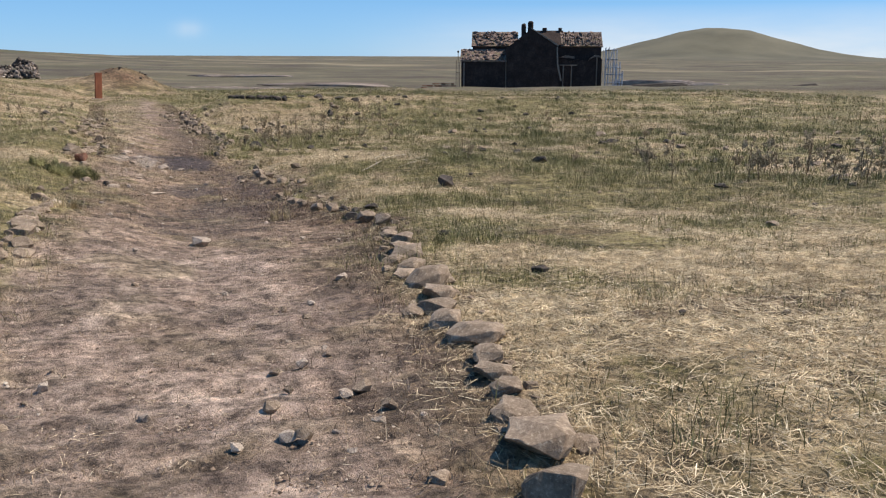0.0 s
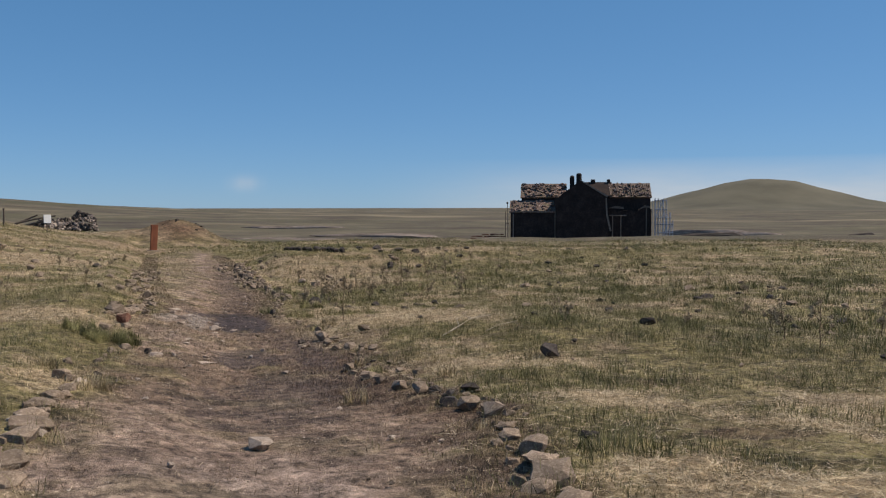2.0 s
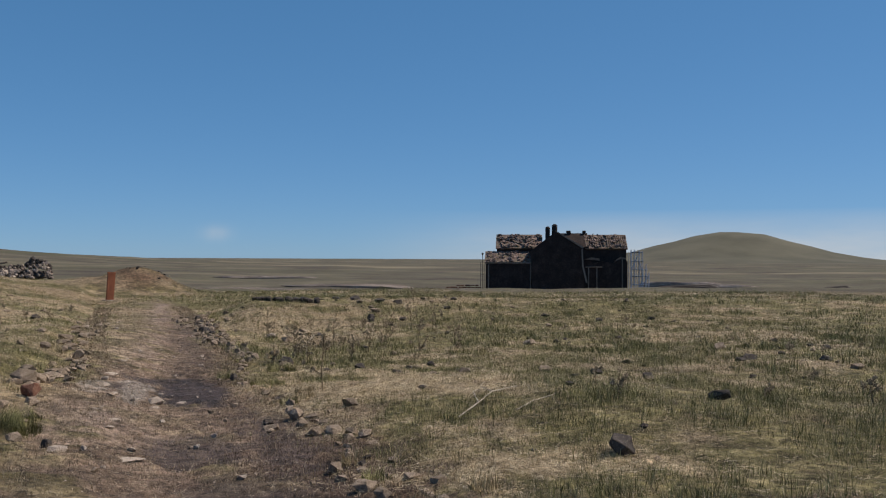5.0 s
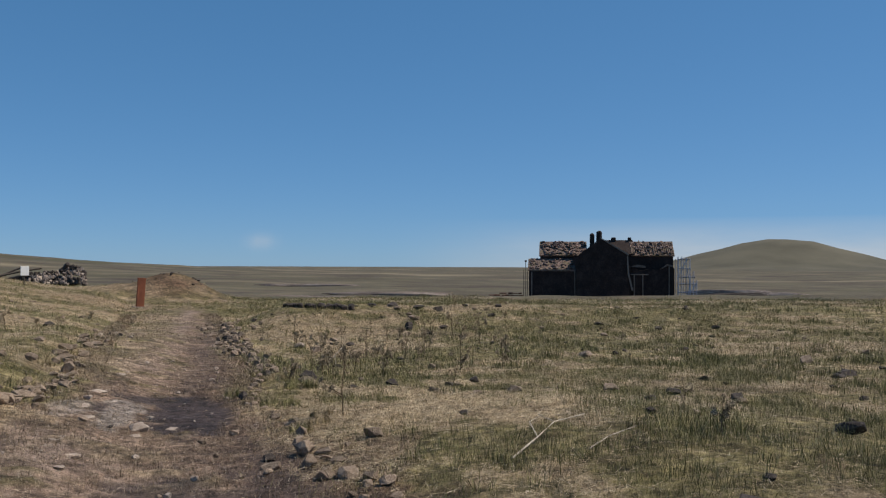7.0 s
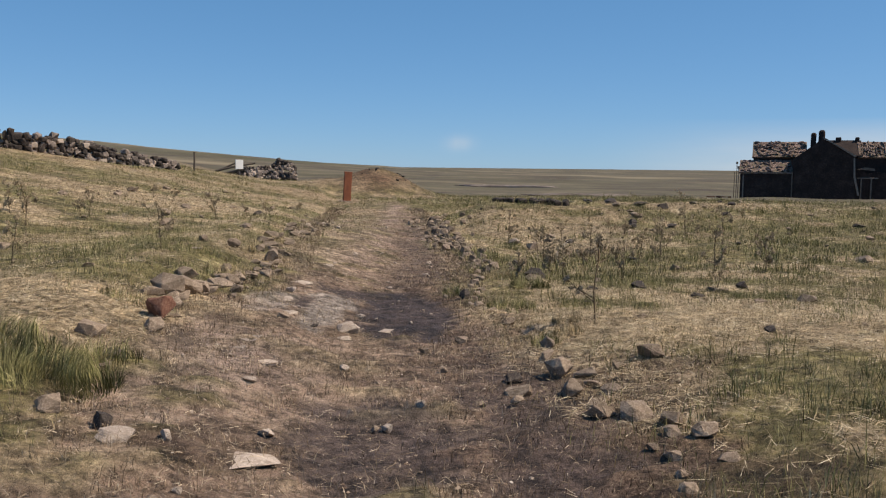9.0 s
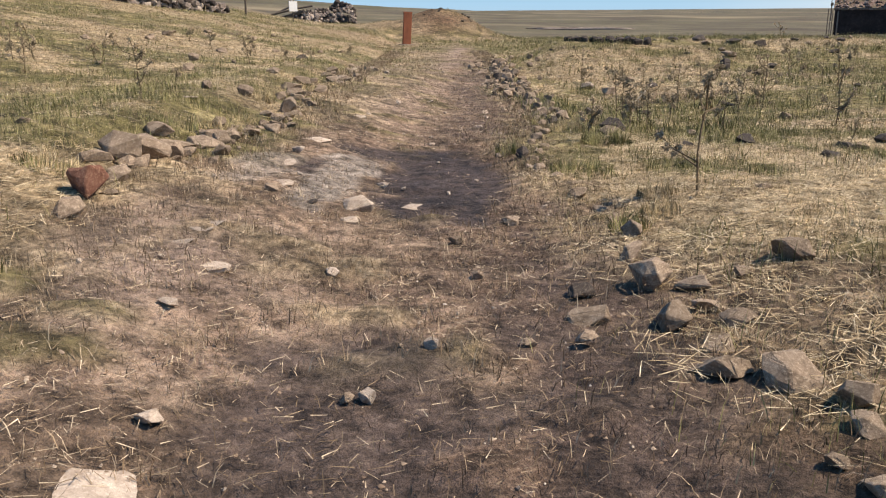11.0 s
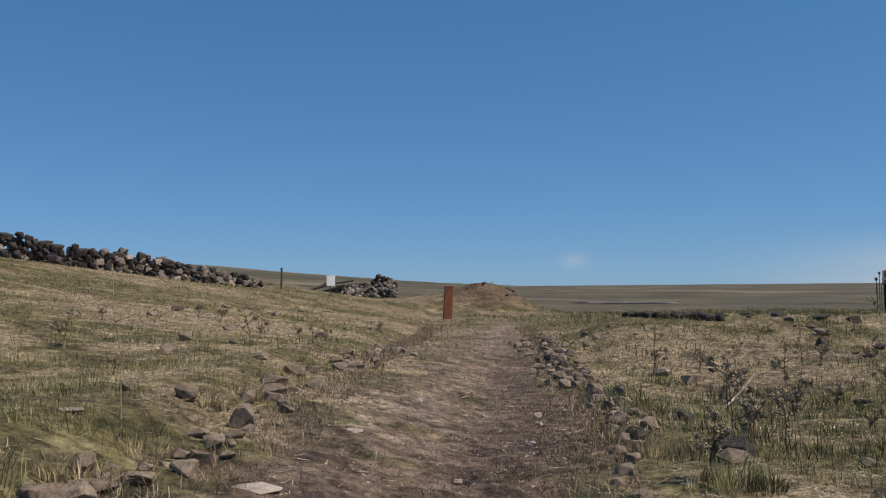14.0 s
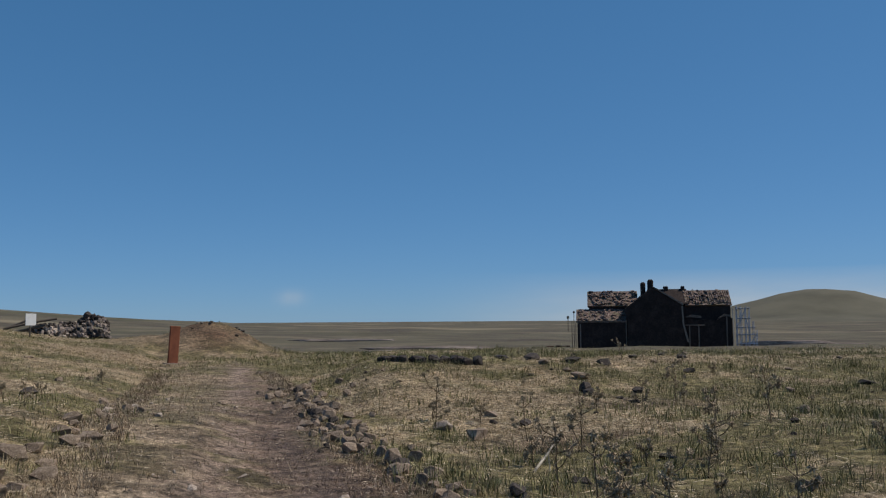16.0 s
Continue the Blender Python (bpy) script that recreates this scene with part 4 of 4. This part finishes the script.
for k in range(14):
    a = rng.uniform(0, 6.3)
    x, y = -2.2 + 2.2 * rng.random() * math.cos(a), 60.5 + 1.6 * rng.random() * math.sin(a)
    set_stone("field_stone", rng.choice(DARKS), x, y, rng.uniform(0.1, 0.24), "dark rock on the heap of red earth", group="rocks on the red heap", tall=0.7, rng=rng)
# pebbles on the path
PEBBLE = [rock_mesh("pebble", 200 + k, (PALE_STONE, PALE_STONE, BASALT)[k % 3], points=13, flat=0.75, cuts=0) for k in range(6)]
NAMED = [(0.28, 0.9, 0.085), (0.2, 0.36, 0.1), (0.31, 0.6, 0.07), (0.45, 1.01, 0.08), (0.67, 0.5, 0.12), (0.58, 0.47, 0.09), (0.29, -0.06, 0.11), (0.22, -0.03, 0.09),
         (-0.87, 0.92, 0.08), (-0.38, 0.39, 0.07), (0.14, 5.84, 0.22), (1.15, 3.32, 0.1), (0.75, 2.48, 0.08), (0.53, 2.35, 0.06), (0.65, 0.06, 0.08), (0.08, 0.67, 0.05), (0.74, 0.2, 0.09), (0.63, 1.31, 0.05)]
for x, y, size in NAMED:
    set_stone("pebble", rng.choice(PEBBLE), x, y, size, "small pale broken stone on the path", group="loose stones on the path", sink=0.1, rng=rng)
for k in range(265):
    y = -2.5 + 36 * rng.random() ** 1.5
    x = rng.uniform(float(left_edge(y)) + 0.1, float(right_edge(y)) - 0.05)
    set_stone("pebble", rng.choice(PEBBLE), x, y, (0.018 + 0.055 * rng.random() ** 2.5) * (1 + 0.03 * max(y, 0)), "small broken stone on the path", group="loose stones on the path", sink=0.15, rng=rng)


# ---- grass ----
def blades(name, x, y, high, wide, lean, seed, material, label, drop=0.0):
    """Many single blades of grass as one object: each a bent, tapering strip."""
    g = np.random.RandomState(seed)
    n = len(x)
    face, way = g.uniform(0, 2 * np.pi, n), g.uniform(0, 2 * np.pi, n)
    z = ground(x, y) + drop - 0.035 * bare(x, y) - 0.012
    side = np.stack([np.cos(face), np.sin(face), np.zeros(n)], 1) * (wide / 2)[:, None]
    out = np.stack([np.cos(way), np.sin(way), np.zeros(n)], 1) * (lean * high)[:, None]
    rise = np.sqrt(np.clip(1 - lean ** 2, 0.02, 1)) * high
    foot = np.stack([x, y, z], 1)
    half = foot + out * 0.32 + np.stack([0 * x, 0 * x, rise * 0.6], 1)
    tip = foot + out + np.stack([0 * x, 0 * x, rise], 1)
    v = np.stack([foot - side, foot + side, half + side * 0.75, half - side * 0.75, tip], 1).reshape(-1, 3)
    b = np.arange(n)[:, None] * 5
    loops = np.concatenate([b + [0, 1, 2, 3], b + [3, 2, 4]], 1).ravel()
    starts = (np.arange(n)[:, None] * 7 + [0, 4]).ravel()
    return tagged(new(name, quick_mesh(name, v, loops, starts, material)), label, "grass", kind="stuff")


def lying(name, x, y, long_, wide, seed, material, label):
    """Loose stalks that lie on the ground."""
    g = np.random.RandomState(seed)
    n = len(x)
    a, tilt = g.uniform(0, 2 * np.pi, n), g.uniform(-0.22, 0.22, n)
    z = ground(x, y) - 0.035 * bare(x, y) + g.uniform(0.002, 0.03, n)
    way = np.stack([np.cos(a), np.sin(a), tilt], 1) * (long_ / 2)[:, None]
    side = np.stack([-np.sin(a), np.cos(a), g.uniform(-0.6, 0.6, n)], 1) * (wide / 2)[:, None]
    p = np.stack([x, y, z], 1)
    v = np.stack([p - way - side, p - way + side, p + way + side * 0.4, p + way - side * 0.4], 1).reshape(-1, 3)
    loops = np.arange(4 * n)
    return tagged(new(name, quick_mesh(name, v, loops, np.arange(n) * 4, material)), label, "grass", kind="stuff")


gr = np.random.RandomState(7)


def scatter(n, x0, x1, y0, y1, power=1.0):
    return gr.uniform(x0, x1, n), y0 + (y1 - y0) * gr.uniform(0, 1, n) ** power


def clumped(n, per, x0, x1, y0, y1, spread, power=1.0):
    cx, cy = scatter(n // per, x0, x1, y0, y1, power)
    return np.repeat(cx, per) + gr.normal(0, spread, n // per * per), np.repeat(cy, per) + gr.normal(0, spread, n // per * per)


def kept(x, y, chance):
    k = gr.uniform(0, 1, len(x)) < chance
    return x[k], y[k]


def lay_grass(seed, x0, x1, y0, y1, n, scale, wide, straw=1.3):
    """Bleached standing grass, olive grass in clumps and loose straw over one stretch, thinning out at its rim."""
    def inside(x, y):
        return smooth(0, 1.4, x - x0) * smooth(0, 1.4, x1 - x) * smooth(0, 1.4, y - y0) * smooth(0, 1.4, y1 - y) * (1 - bare(x, y)) * (1 - damp(x, y)) * (1 - 0.65 * scrub(x, y)) * (1 - np.clip(1.2 * bump(x, y, -2.2, 60.5, 3.2, 3.4), 0, 1))

    x, y = clumped(n, 7, x0, x1, y0, y1, 0.08 * scale)
    x, y = kept(x, y, inside(x, y) * (0.3 + 0.6 * parched(x, y)) * (0.25 + 0.75 * smooth(-0.4, 0.3, waves(x, y, 1.7, 61))))
    h = gr.uniform(0.03, 0.13, len(x)) * scale * (0.7 + 0.5 * waves(x, y, 3.1, 62) ** 2)
    blades("dry_grass", x, y, h, gr.uniform(0.6, 1.4, len(x)) * wide, gr.uniform(0.2, 0.97, len(x)), seed, DRY_GRASS, "bleached dry grass standing in thin tufts")
    x, y = clumped(n, 9, x0, x1, y0, y1, 0.09 * scale)
    x, y = kept(x, y, inside(x, y) * 0.85 * (1 - 0.94 * parched(x, y)) * smooth(-0.6, 0.2, waves(x, y, 2.3, 63)))
    h = gr.uniform(0.05, 0.19, len(x)) * scale * (0.75 + 0.5 * waves(x, y, 2.7, 64) ** 2)
    blades("green_grass", x, y, h, gr.uniform(0.6, 1.4, len(x)) * wide, gr.uniform(0.1, 0.9, len(x)), seed + 1, GREEN_GRASS, "olive green steppe grass in tufts")
    x, y = scatter(int(n * straw), x0, x1, y0, y1)
    x, y = kept(x, y, inside(x, y) * (0.12 + 0.88 * parched(x, y)))
    lying("straw", x, y, gr.uniform(0.05, 0.2, len(x)) * scale, gr.uniform(0.6, 1.3, len(x)) * wide, seed + 2, STRAW, "loose bleached straw lying over the ground")


lay_grass(1001, 0.6, 10.0, -4.0, 8.0, 140000, 0.8, 0.0036, 2.4)
lay_grass(1011, 0.4, 12.0, 6.4, 21.0, 190000, 0.95, 0.0033, 1.5)
lay_grass(1021, -8.0, -0.9, 1.0, 25.0, 140000, 0.95, 0.0038, 1.1)
lay_grass(1031, 0.2, 22.0, 19.4, 47.0, 160000, 1.15, 0.0085)
lay_grass(1061, 20.4, 42.0, 18.0, 58.0, 45000, 1.6, 0.018)
lay_grass(1081, -3.0, 22.0, 45.4, 75.0, 45000, 1.6, 0.018)
lay_grass(1041, -25.0, -0.9, 23.4, 64.0, 130000, 1.0, 0.009)
lay_grass(1051, 10.4, 27.0, 2.0, 25.0, 60000, 1.2, 0.01)
# tussocks: dense taller clumps that darken the field
for seed, x0, x1, y0, y1, n, size, wide in ((1201, 2.0, 12.0, 7.0, 22.0, 26000, 1.0, 0.0045), (1203, 2.0, 22.0, 20.0, 46.0, 34000, 1.25, 0.009), (1207, 9.0, 24.0, 6.0, 22.0, 14000, 1.2, 0.01)):
    x, y = clumped(n, 34, x0, x1, y0, y1, 0.075 * size)
    x, y = kept(x, y, (1 - bare(x, y)) * smooth(-0.5, 0.3, waves(x, y, 4.0, 66)) * (1 - 0.7 * parched(x, y)))
    blades("tussock_grass", x, y, gr.uniform(0.08, 0.2, len(x)) * size, gr.uniform(0.7, 1.4, len(x)) * wide, gr.uniform(0.05, 0.75, len(x)), seed, GREEN_GRASS, "dense olive tussocks standing over the field")
# trodden stalks on the path, thickest in its middle stretch and along its edges
x, y = scatter(260000, -3.2, 2.8, -3, 44, 1.3)
rim = np.minimum(right_edge(y) - x, x - left_edge(y))
x, y = kept(x, y, bare(x, y) * (1 - 0.85 * damp(x, y)) * (1 - 0.65 * scrub(x, y)) * np.clip(0.3 + 0.1 * smooth(18, 22, y) + 0.95 * bump(x, y, 0, 12, 9, 3.8) + 0.7 * (rim < 0.6) + 0.25 * waves(x, y, 0.9, 71), 0, 1))
lying("straw", x, y, gr.uniform(0.02, 0.085, len(x)) * (1 + 0.04 * np.clip(y - 16, 0, 50)), gr.uniform(0.0018, 0.0042, len(x)) * (1 + 0.09 * np.clip(y - 14, 0, 50)), 1061, LITTER, "trodden brown straw scattered on the path")
x, y = clumped(190000, 8, -3.0, 2.8, -3, 42, 0.06)
rim = np.minimum(right_edge(y) - x, x - left_edge(y))
x, y = kept(x, y, (1 - damp(x, y)) * (1 - 0.6 * scrub(x, y)) * (rim > -0.1) * np.clip(0.08 + 0.8 * (rim < 0.55) + 0.9 * bump(x, y, 0, 12.2, 9, 3.2), 0, 1))
blades("dry_grass", x, y, gr.uniform(0.025, 0.09, len(x)) * (1 + 0.015 * np.clip(y, 0, 50)), gr.uniform(0.002, 0.0042, len(x)) * (1 + 0.08 * np.clip(y - 12, 0, 50)), gr.uniform(0.2, 0.95, len(x)), 1071, LITTER, "short trodden brown grass along the path")


# dark dead weeds standing in the mould along the field edge
x, y = clumped(90000, 6, -0.6, 3.2, -2.5, 27, 0.05)
x, y = kept(x, y, scrub(x, y) * (1 - damp(x, y)))
blades("dead_weed", x, y, gr.uniform(0.02, 0.085, len(x)), gr.uniform(0.0025, 0.005, len(x)) * (1 + 0.06 * np.clip(y - 12, 0, 50)), gr.uniform(0.3, 0.97, len(x)), 1081, MOULD_WEED, "brown dead weeds along the path's edge")


def gravel(n, seed):
    """Crumbs of stone and earth on the path, too many to count."""
    g = np.random.RandomState(seed)
    y = -3.2 + 30 * g.uniform(0, 1, n) ** 1.6
    x = g.uniform(-2.6, 2.6, n)
    k = g.uniform(0, 1, n) < bare(x, y) * (1 - 0.8 * damp(x, y)) * np.clip(0.45 + 0.6 * waves(x, y, 0.8, 81) + 0.3 * (x > 0.2), 0.05, 1)
    x, y = x[k], y[k]
    n = len(x)
    size = (0.004 + 0.011 * g.uniform(0, 1, n) ** 3) * (1 + 0.03 * np.clip(y - 6, 0, 30))
    a = g.uniform(0, 6.28, n)[:, None] + np.array([0, 1.6, 3.1, 4.7])
    r = size[:, None] * g.uniform(0.6, 1.2, (n, 4))
    z = tread(x, y)
    foot = np.stack([x[:, None] + r * np.cos(a), y[:, None] + r * np.sin(a), np.repeat(z[:, None] - 0.004, 4, 1)], -1)
    top = np.stack([x + size * g.uniform(-0.4, 0.4, n), y + size * g.uniform(-0.4, 0.4, n), z + size * g.uniform(0.2, 0.55, n)], -1)[:, None]
    v = np.concatenate([foot, top], 1).reshape(-1, 3)
    loops = (np.arange(n)[:, None] * 5 + [0, 1, 4, 1, 2, 4, 2, 3, 4, 3, 0, 4]).ravel()
    return tagged(new("gravel", quick_mesh("gravel", v, loops, np.arange(4 * n) * 3, GRAVEL)), "loose gravel and crumbs of earth on the path", "gravel", kind="stuff")


gravel(90000, 91)


# ---- single plants ----
def tuft(x, y, radius, high, n, seed, material, label):
    g = np.random.RandomState(seed)
    a, r = g.uniform(0, 6.28, n), radius * np.sqrt(g.uniform(0, 1, n))
    ob = blades("grass_tuft", x + r * np.cos(a), y + r * np.sin(a), high * g.uniform(0.5, 1.1, n) * (1.15 - 0.6 * r / radius), g.uniform(0.003, 0.007, n), g.uniform(0.1, 0.92, n), seed, material, label)
    ob["kind"] = "thing"
    return tagged(ob, category="grass tuft")


tuft(-1.6, 12.1, 0.42, 0.25, 1900, 1, GREEN_GRASS, "thick dark green grass tuft on the bank")
tuft(-2.0, 12.5, 0.3, 0.28, 900, 2, GREEN_GRASS, "green grass tuft beside the bank")
tuft(-1.45, 12.7, 0.2, 0.2, 350, 3, GREEN_GRASS, "low green tuft on the path bank")
tuft(2.05, 18.9, 0.28, 0.3, 600, 4, GREEN_GRASS, "dark bushy grass tuft beside the path")
tuft(1.6, 17.0, 0.3, 0.2, 500, 5, GREEN_GRASS, "ragged grass tuft at the path's edge")
tuft(1.75, 20.3, 0.3, 0.25, 500, 6, DRY_GRASS, "bleached grass tuft at the path's edge")
tuft(2.7, 4.6, 0.35, 0.26, 330, 7, GREEN_GRASS, "upright yellow-green grass tuft behind the edging stones")
tuft(1.3, 8.0, 0.16, 0.28, 150, 8, DRY_GRASS, "thin upright dry tuft on the path")
tuft(-1.33, 8.0, 0.2, 0.24, 300, 9, DRY_GRASS, "bleached grass tuft on the bank")
tuft(5.2, 12.2, 0.6, 0.24, 600, 10, GREEN_GRASS, "wide green grass tuft in the field")

rng = random.Random(51)
for k in range(34):
    y = rng.uniform(5.5, 23)
    field = rng.random() < 0.7
    x = float(right_edge(y)) + rng.uniform(-0.25, 0.5) if field else float(left_edge(y)) - rng.uniform(-0.1, 0.5)
    dry = rng.random() < 0.6
    ob = tuft(x, y, rng.uniform(0.1, 0.24), rng.uniform(0.12, 0.26), rng.randint(90, 220), 60 + k, DRY_GRASS if dry else GREEN_GRASS, "ragged bleached grass tuft between the edging stones" if dry else "ragged olive grass tuft between the edging stones")
    tagged(ob, group="tufts along the path")


def spiky_head(e, r, rng):
    """A dry seed head: a knob set with sharp bracts."""
    bm = bmesh.new()
    bmesh.ops.create_icosphere(bm, subdivisions=1, radius=r, matrix=Matrix.Translation(e))
    for v in bmesh.ops.poke(bm, faces=bm.faces[:])["verts"]:
        v.co = Vector(e) + (v.co - Vector(e)).normalized() * r * rng.uniform(1.2, 2.6)
    return bm


def dead_leaves(bm, p, q, n, size, rng):
    """Curled dry leaves and spines along a stem from p to q."""
    for _ in range(n):
        m = p.lerp(q, rng.random())
        a, long_ = rng.uniform(0, 6.28), rng.uniform(0.5, 1.2) * size
        out = Vector((math.cos(a), math.sin(a), rng.uniform(-0.7, 0.6)))
        side = Vector((-math.sin(a), math.cos(a), rng.uniform(-0.4, 0.4))) * long_ * 0.16
        mid_, tip = m + out * long_ * 0.5, m + out * long_ + Vector((0, 0, -0.35 * long_))
        v = [bm.verts.new(c) for c in (m, mid_ - side, mid_ + side, tip)]
        bm.faces.new((v[0], v[1], v[2]))
        bm.faces.new((v[1], v[3], v[2]))


def thistle(seed, high):
    """A dead thistle: a crooked stem, forked branches, dry leaves and spiky heads."""
    rng = random.Random(seed)
    plant = tagged(new("thistle"), "dead brown thistle with spiky seed heads in the grass", "thistle", "dead thistles in the field")
    bm = bmesh.new()
    lean = [rng.uniform(-0.15, 0.15) for _ in range(2)]
    line = [Vector((lean[0] * t * t * high + rng.uniform(-0.014, 0.014), lean[1] * t * t * high + rng.uniform(-0.014, 0.014), t * high - 0.03)) for t in (0, 0.2, 0.4, 0.6, 0.8, 1.0)]
    tube(bm, line, 0.0095, 0.005, 4)
    part("stem", bm_mesh("stem", bm, WEED), plant)
    foliage = bmesh.new()
    dead_leaves(foliage, line[0], line[5], 38, 0.06, rng)
    ends = [line[-1]]
    for k in range(rng.randint(4, 6)):
        t = rng.uniform(0.25, 0.95) * 5
        p = line[int(t)].lerp(line[int(t) + 1], t % 1)
        a, reach = rng.uniform(0, 6.28), rng.uniform(0.14, 0.36) * high
        elbow = p + Vector((math.cos(a), math.sin(a), rng.uniform(0.2, 0.7))) * reach * 0.55
        q = elbow + Vector((math.cos(a + rng.uniform(-0.5, 0.5)) * 0.6, math.sin(a) * 0.6, rng.uniform(0.5, 1.2))) * reach * 0.5
        bm = bmesh.new()
        tube(bm, (p, elbow, q), 0.0075, 0.004, 4)
        dead_leaves(foliage, p, q, 6, 0.045, rng)
        part("branch", bm_mesh("branch", bm, WEED), plant)
        ends.append(q)
        if rng.random() < 0.5:
            fork = elbow + Vector((math.cos(a + 1.2), math.sin(a + 1.2), rng.uniform(0.1, 0.8))) * reach * 0.35
            bm = bmesh.new()
            tube(bm, (elbow, fork), 0.004, 0.0028, 4)
            part("twig", bm_mesh("twig", bm, WEED), plant)
            ends.append(fork)
    tagged(part("leaves", bm_mesh("leaves", foliage, WEED), plant, "curled dry leaves"), kind="stuff")
    for e in ends:
        part("seed_head", bm_mesh("seed_head", spiky_head(e, rng.uniform(0.018, 0.03), rng), WEED), plant)
    return plant


MODELS = [thistle(400 + k, h) for k, h in enumerate((0.85, 0.6, 0.5, 0.72, 0.4, 0.34))]
PLACES = [(2.3, 15.53, 0, 1.0), (2.46, 21.1, 0, 0.85), (4.33, 26.2, 3, 1.0), (3.86, 27.2, 0, 0.8), (-7.5, 24.4, 1, 1.0), (2.79, 20.5, 3, 0.9), (2.67, 28.2, 0, 1.0),
          (2.81, 23.0, 3, 1.0), (-7.4, 24.9, 1, 1.0), (1.9, 19.1, 2, 1.0)]
rng = random.Random(31)
PLACES += [(rng.uniform(2.6, 7.5), rng.uniform(20, 29.5), rng.randrange(1, 6), rng.uniform(0.7, 1.2)) for _ in range(22)]
PLACES += [(rng.uniform(8.0, 13.5), rng.uniform(7.5, 12), rng.randrange(1, 6), rng.uniform(0.8, 1.25)) for _ in range(26)]
PLACES += [(rng.uniform(2.6, 16), rng.uniform(5, 36), rng.randrange(2, 6), rng.uniform(0.5, 0.9)) for _ in range(30)]
PLACES += [(rng.uniform(-9, -2.4), rng.uniform(14, 36), rng.randrange(2, 6), rng.uniform(0.5, 1.0)) for _ in range(26)]
first = set()
for x, y, k, s in PLACES:
    m = Matrix.LocRotScale((x, y, surface(x, y)), Euler((rng.uniform(-0.15, 0.15), rng.uniform(-0.15, 0.15), rng.uniform(0, 6.28))), None)
    if k in first:
        copy_thing(MODELS[k], m).scale = (s, s, s)
    else:
        first.add(k)
        MODELS[k].matrix_basis = m

# bleached fallen branch, stick and stalk
branch = tagged(new("fallen_branch"), "bleached forked dead branch lying in the grass", "branch")
for name, pts, r in (("limb", ((3.5, 12.65, 0.05), (3.9, 13.1, 0.12), (4.2, 13.45, 0.2), (4.65, 13.75, 0.16)), 0.014), ("twig", ((3.9, 13.1, 0.12), (4.0, 13.6, 0.2), (4.25, 13.95, 0.16)), 0.009),
                     ("twig", ((4.2, 13.45, 0.2), (4.15, 13.75, 0.26), (4.3, 14.0, 0.3)), 0.007), ("twig", ((4.2, 12.6, 0.04), (4.5, 12.85, 0.08), (4.95, 13.2, 0.05)), 0.01)):
    bm = bmesh.new()
    tube(bm, [(x - 0.25, y - 0.9, surface(x - 0.25, y - 0.9) + 0.5 * z) for x, y, z in pts], 0.75 * r, 0.35 * r, 6)
    part(name, bm_mesh(name, bm, DEAD_WOOD), branch)
stick = tagged(new("stick"), "pale bare stick leaning out of the weeds", "stick")
bm = bmesh.new()
z = surface(3.3, 24.4)
tube(bm, ((3.1, 24.6, z), (3.35, 24.8, z + 0.18), (3.62, 25.1, z + 0.4)), 0.016, 0.01, 6)
part("shaft", bm_mesh("shaft", bm, DEAD_WOOD), stick)
bm = bmesh.new()
tube(bm, ((3.35, 24.8, z + 0.18), (3.37, 24.8, z - 0.02)), 0.008, 0.006, 5)
part("twig", bm_mesh("twig", bm, DEAD_WOOD), stick)
stalk = tagged(new("dry_stalk"), "single tall bleached stalk of dry grass", "plant")
z = surface(-2.1, 18.6)
for name, pts in (("stem", ((-2.1, 18.6, z - 0.02), (-2.11, 18.61, z + 0.45), (-2.17, 18.62, z + 0.75), (-2.18, 18.64, z + 1.02))), ("twig", ((-2.15, 18.62, z + 0.66), (-2.0, 18.62, z + 0.72))), ("twig", ((-2.11, 18.61, z + 0.4), (-2.02, 18.64, z + 0.55)))):
    bm = bmesh.new()
    tube(bm, pts, 0.0045, 0.002, 4)
    part(name, bm_mesh(name, bm, STRAW), stalk)

# ---- thin cloud beyond the hill ----
across, up = np.meshgrid(np.radians(np.linspace(-8, 75, 140)), np.linspace(0, 1, 22))
away = 4250
v = np.stack([away * np.sin(across), away * np.cos(across), -30 + 270 * up], -1).reshape(-1, 3)
cell = np.arange(140 * 22).reshape(22, 140)
quads = np.stack([cell[:-1, :-1], cell[:-1, 1:], cell[1:, 1:], cell[1:, :-1]], -1).reshape(-1, 4)
veil = quick_mesh("backdrop", v, quads.ravel(), np.arange(len(quads)) * 4, CLOUD)
deg = np.degrees(across)
thick = smooth(9, 30, deg) * (1 - smooth(60, 75, deg)) * np.clip(1 - up, 0, 1) ** 0.9 * smooth(0, 0.1, up)
thick = np.maximum(thick, 0.3 * np.exp(-((deg - 2.4) / 0.8) ** 2 - ((up - 0.55) / 0.13) ** 2) * smooth(0, 0.15, 1 - up))
veil.attributes.new("thick", "FLOAT", "POINT").data.foreach_set("value", np.ascontiguousarray(thick, dtype=np.float32).ravel())
ob = tagged(new("backdrop", veil), "thin white cloud low over the horizon", "cloud", kind="structure")
ob.visible_shadow = False
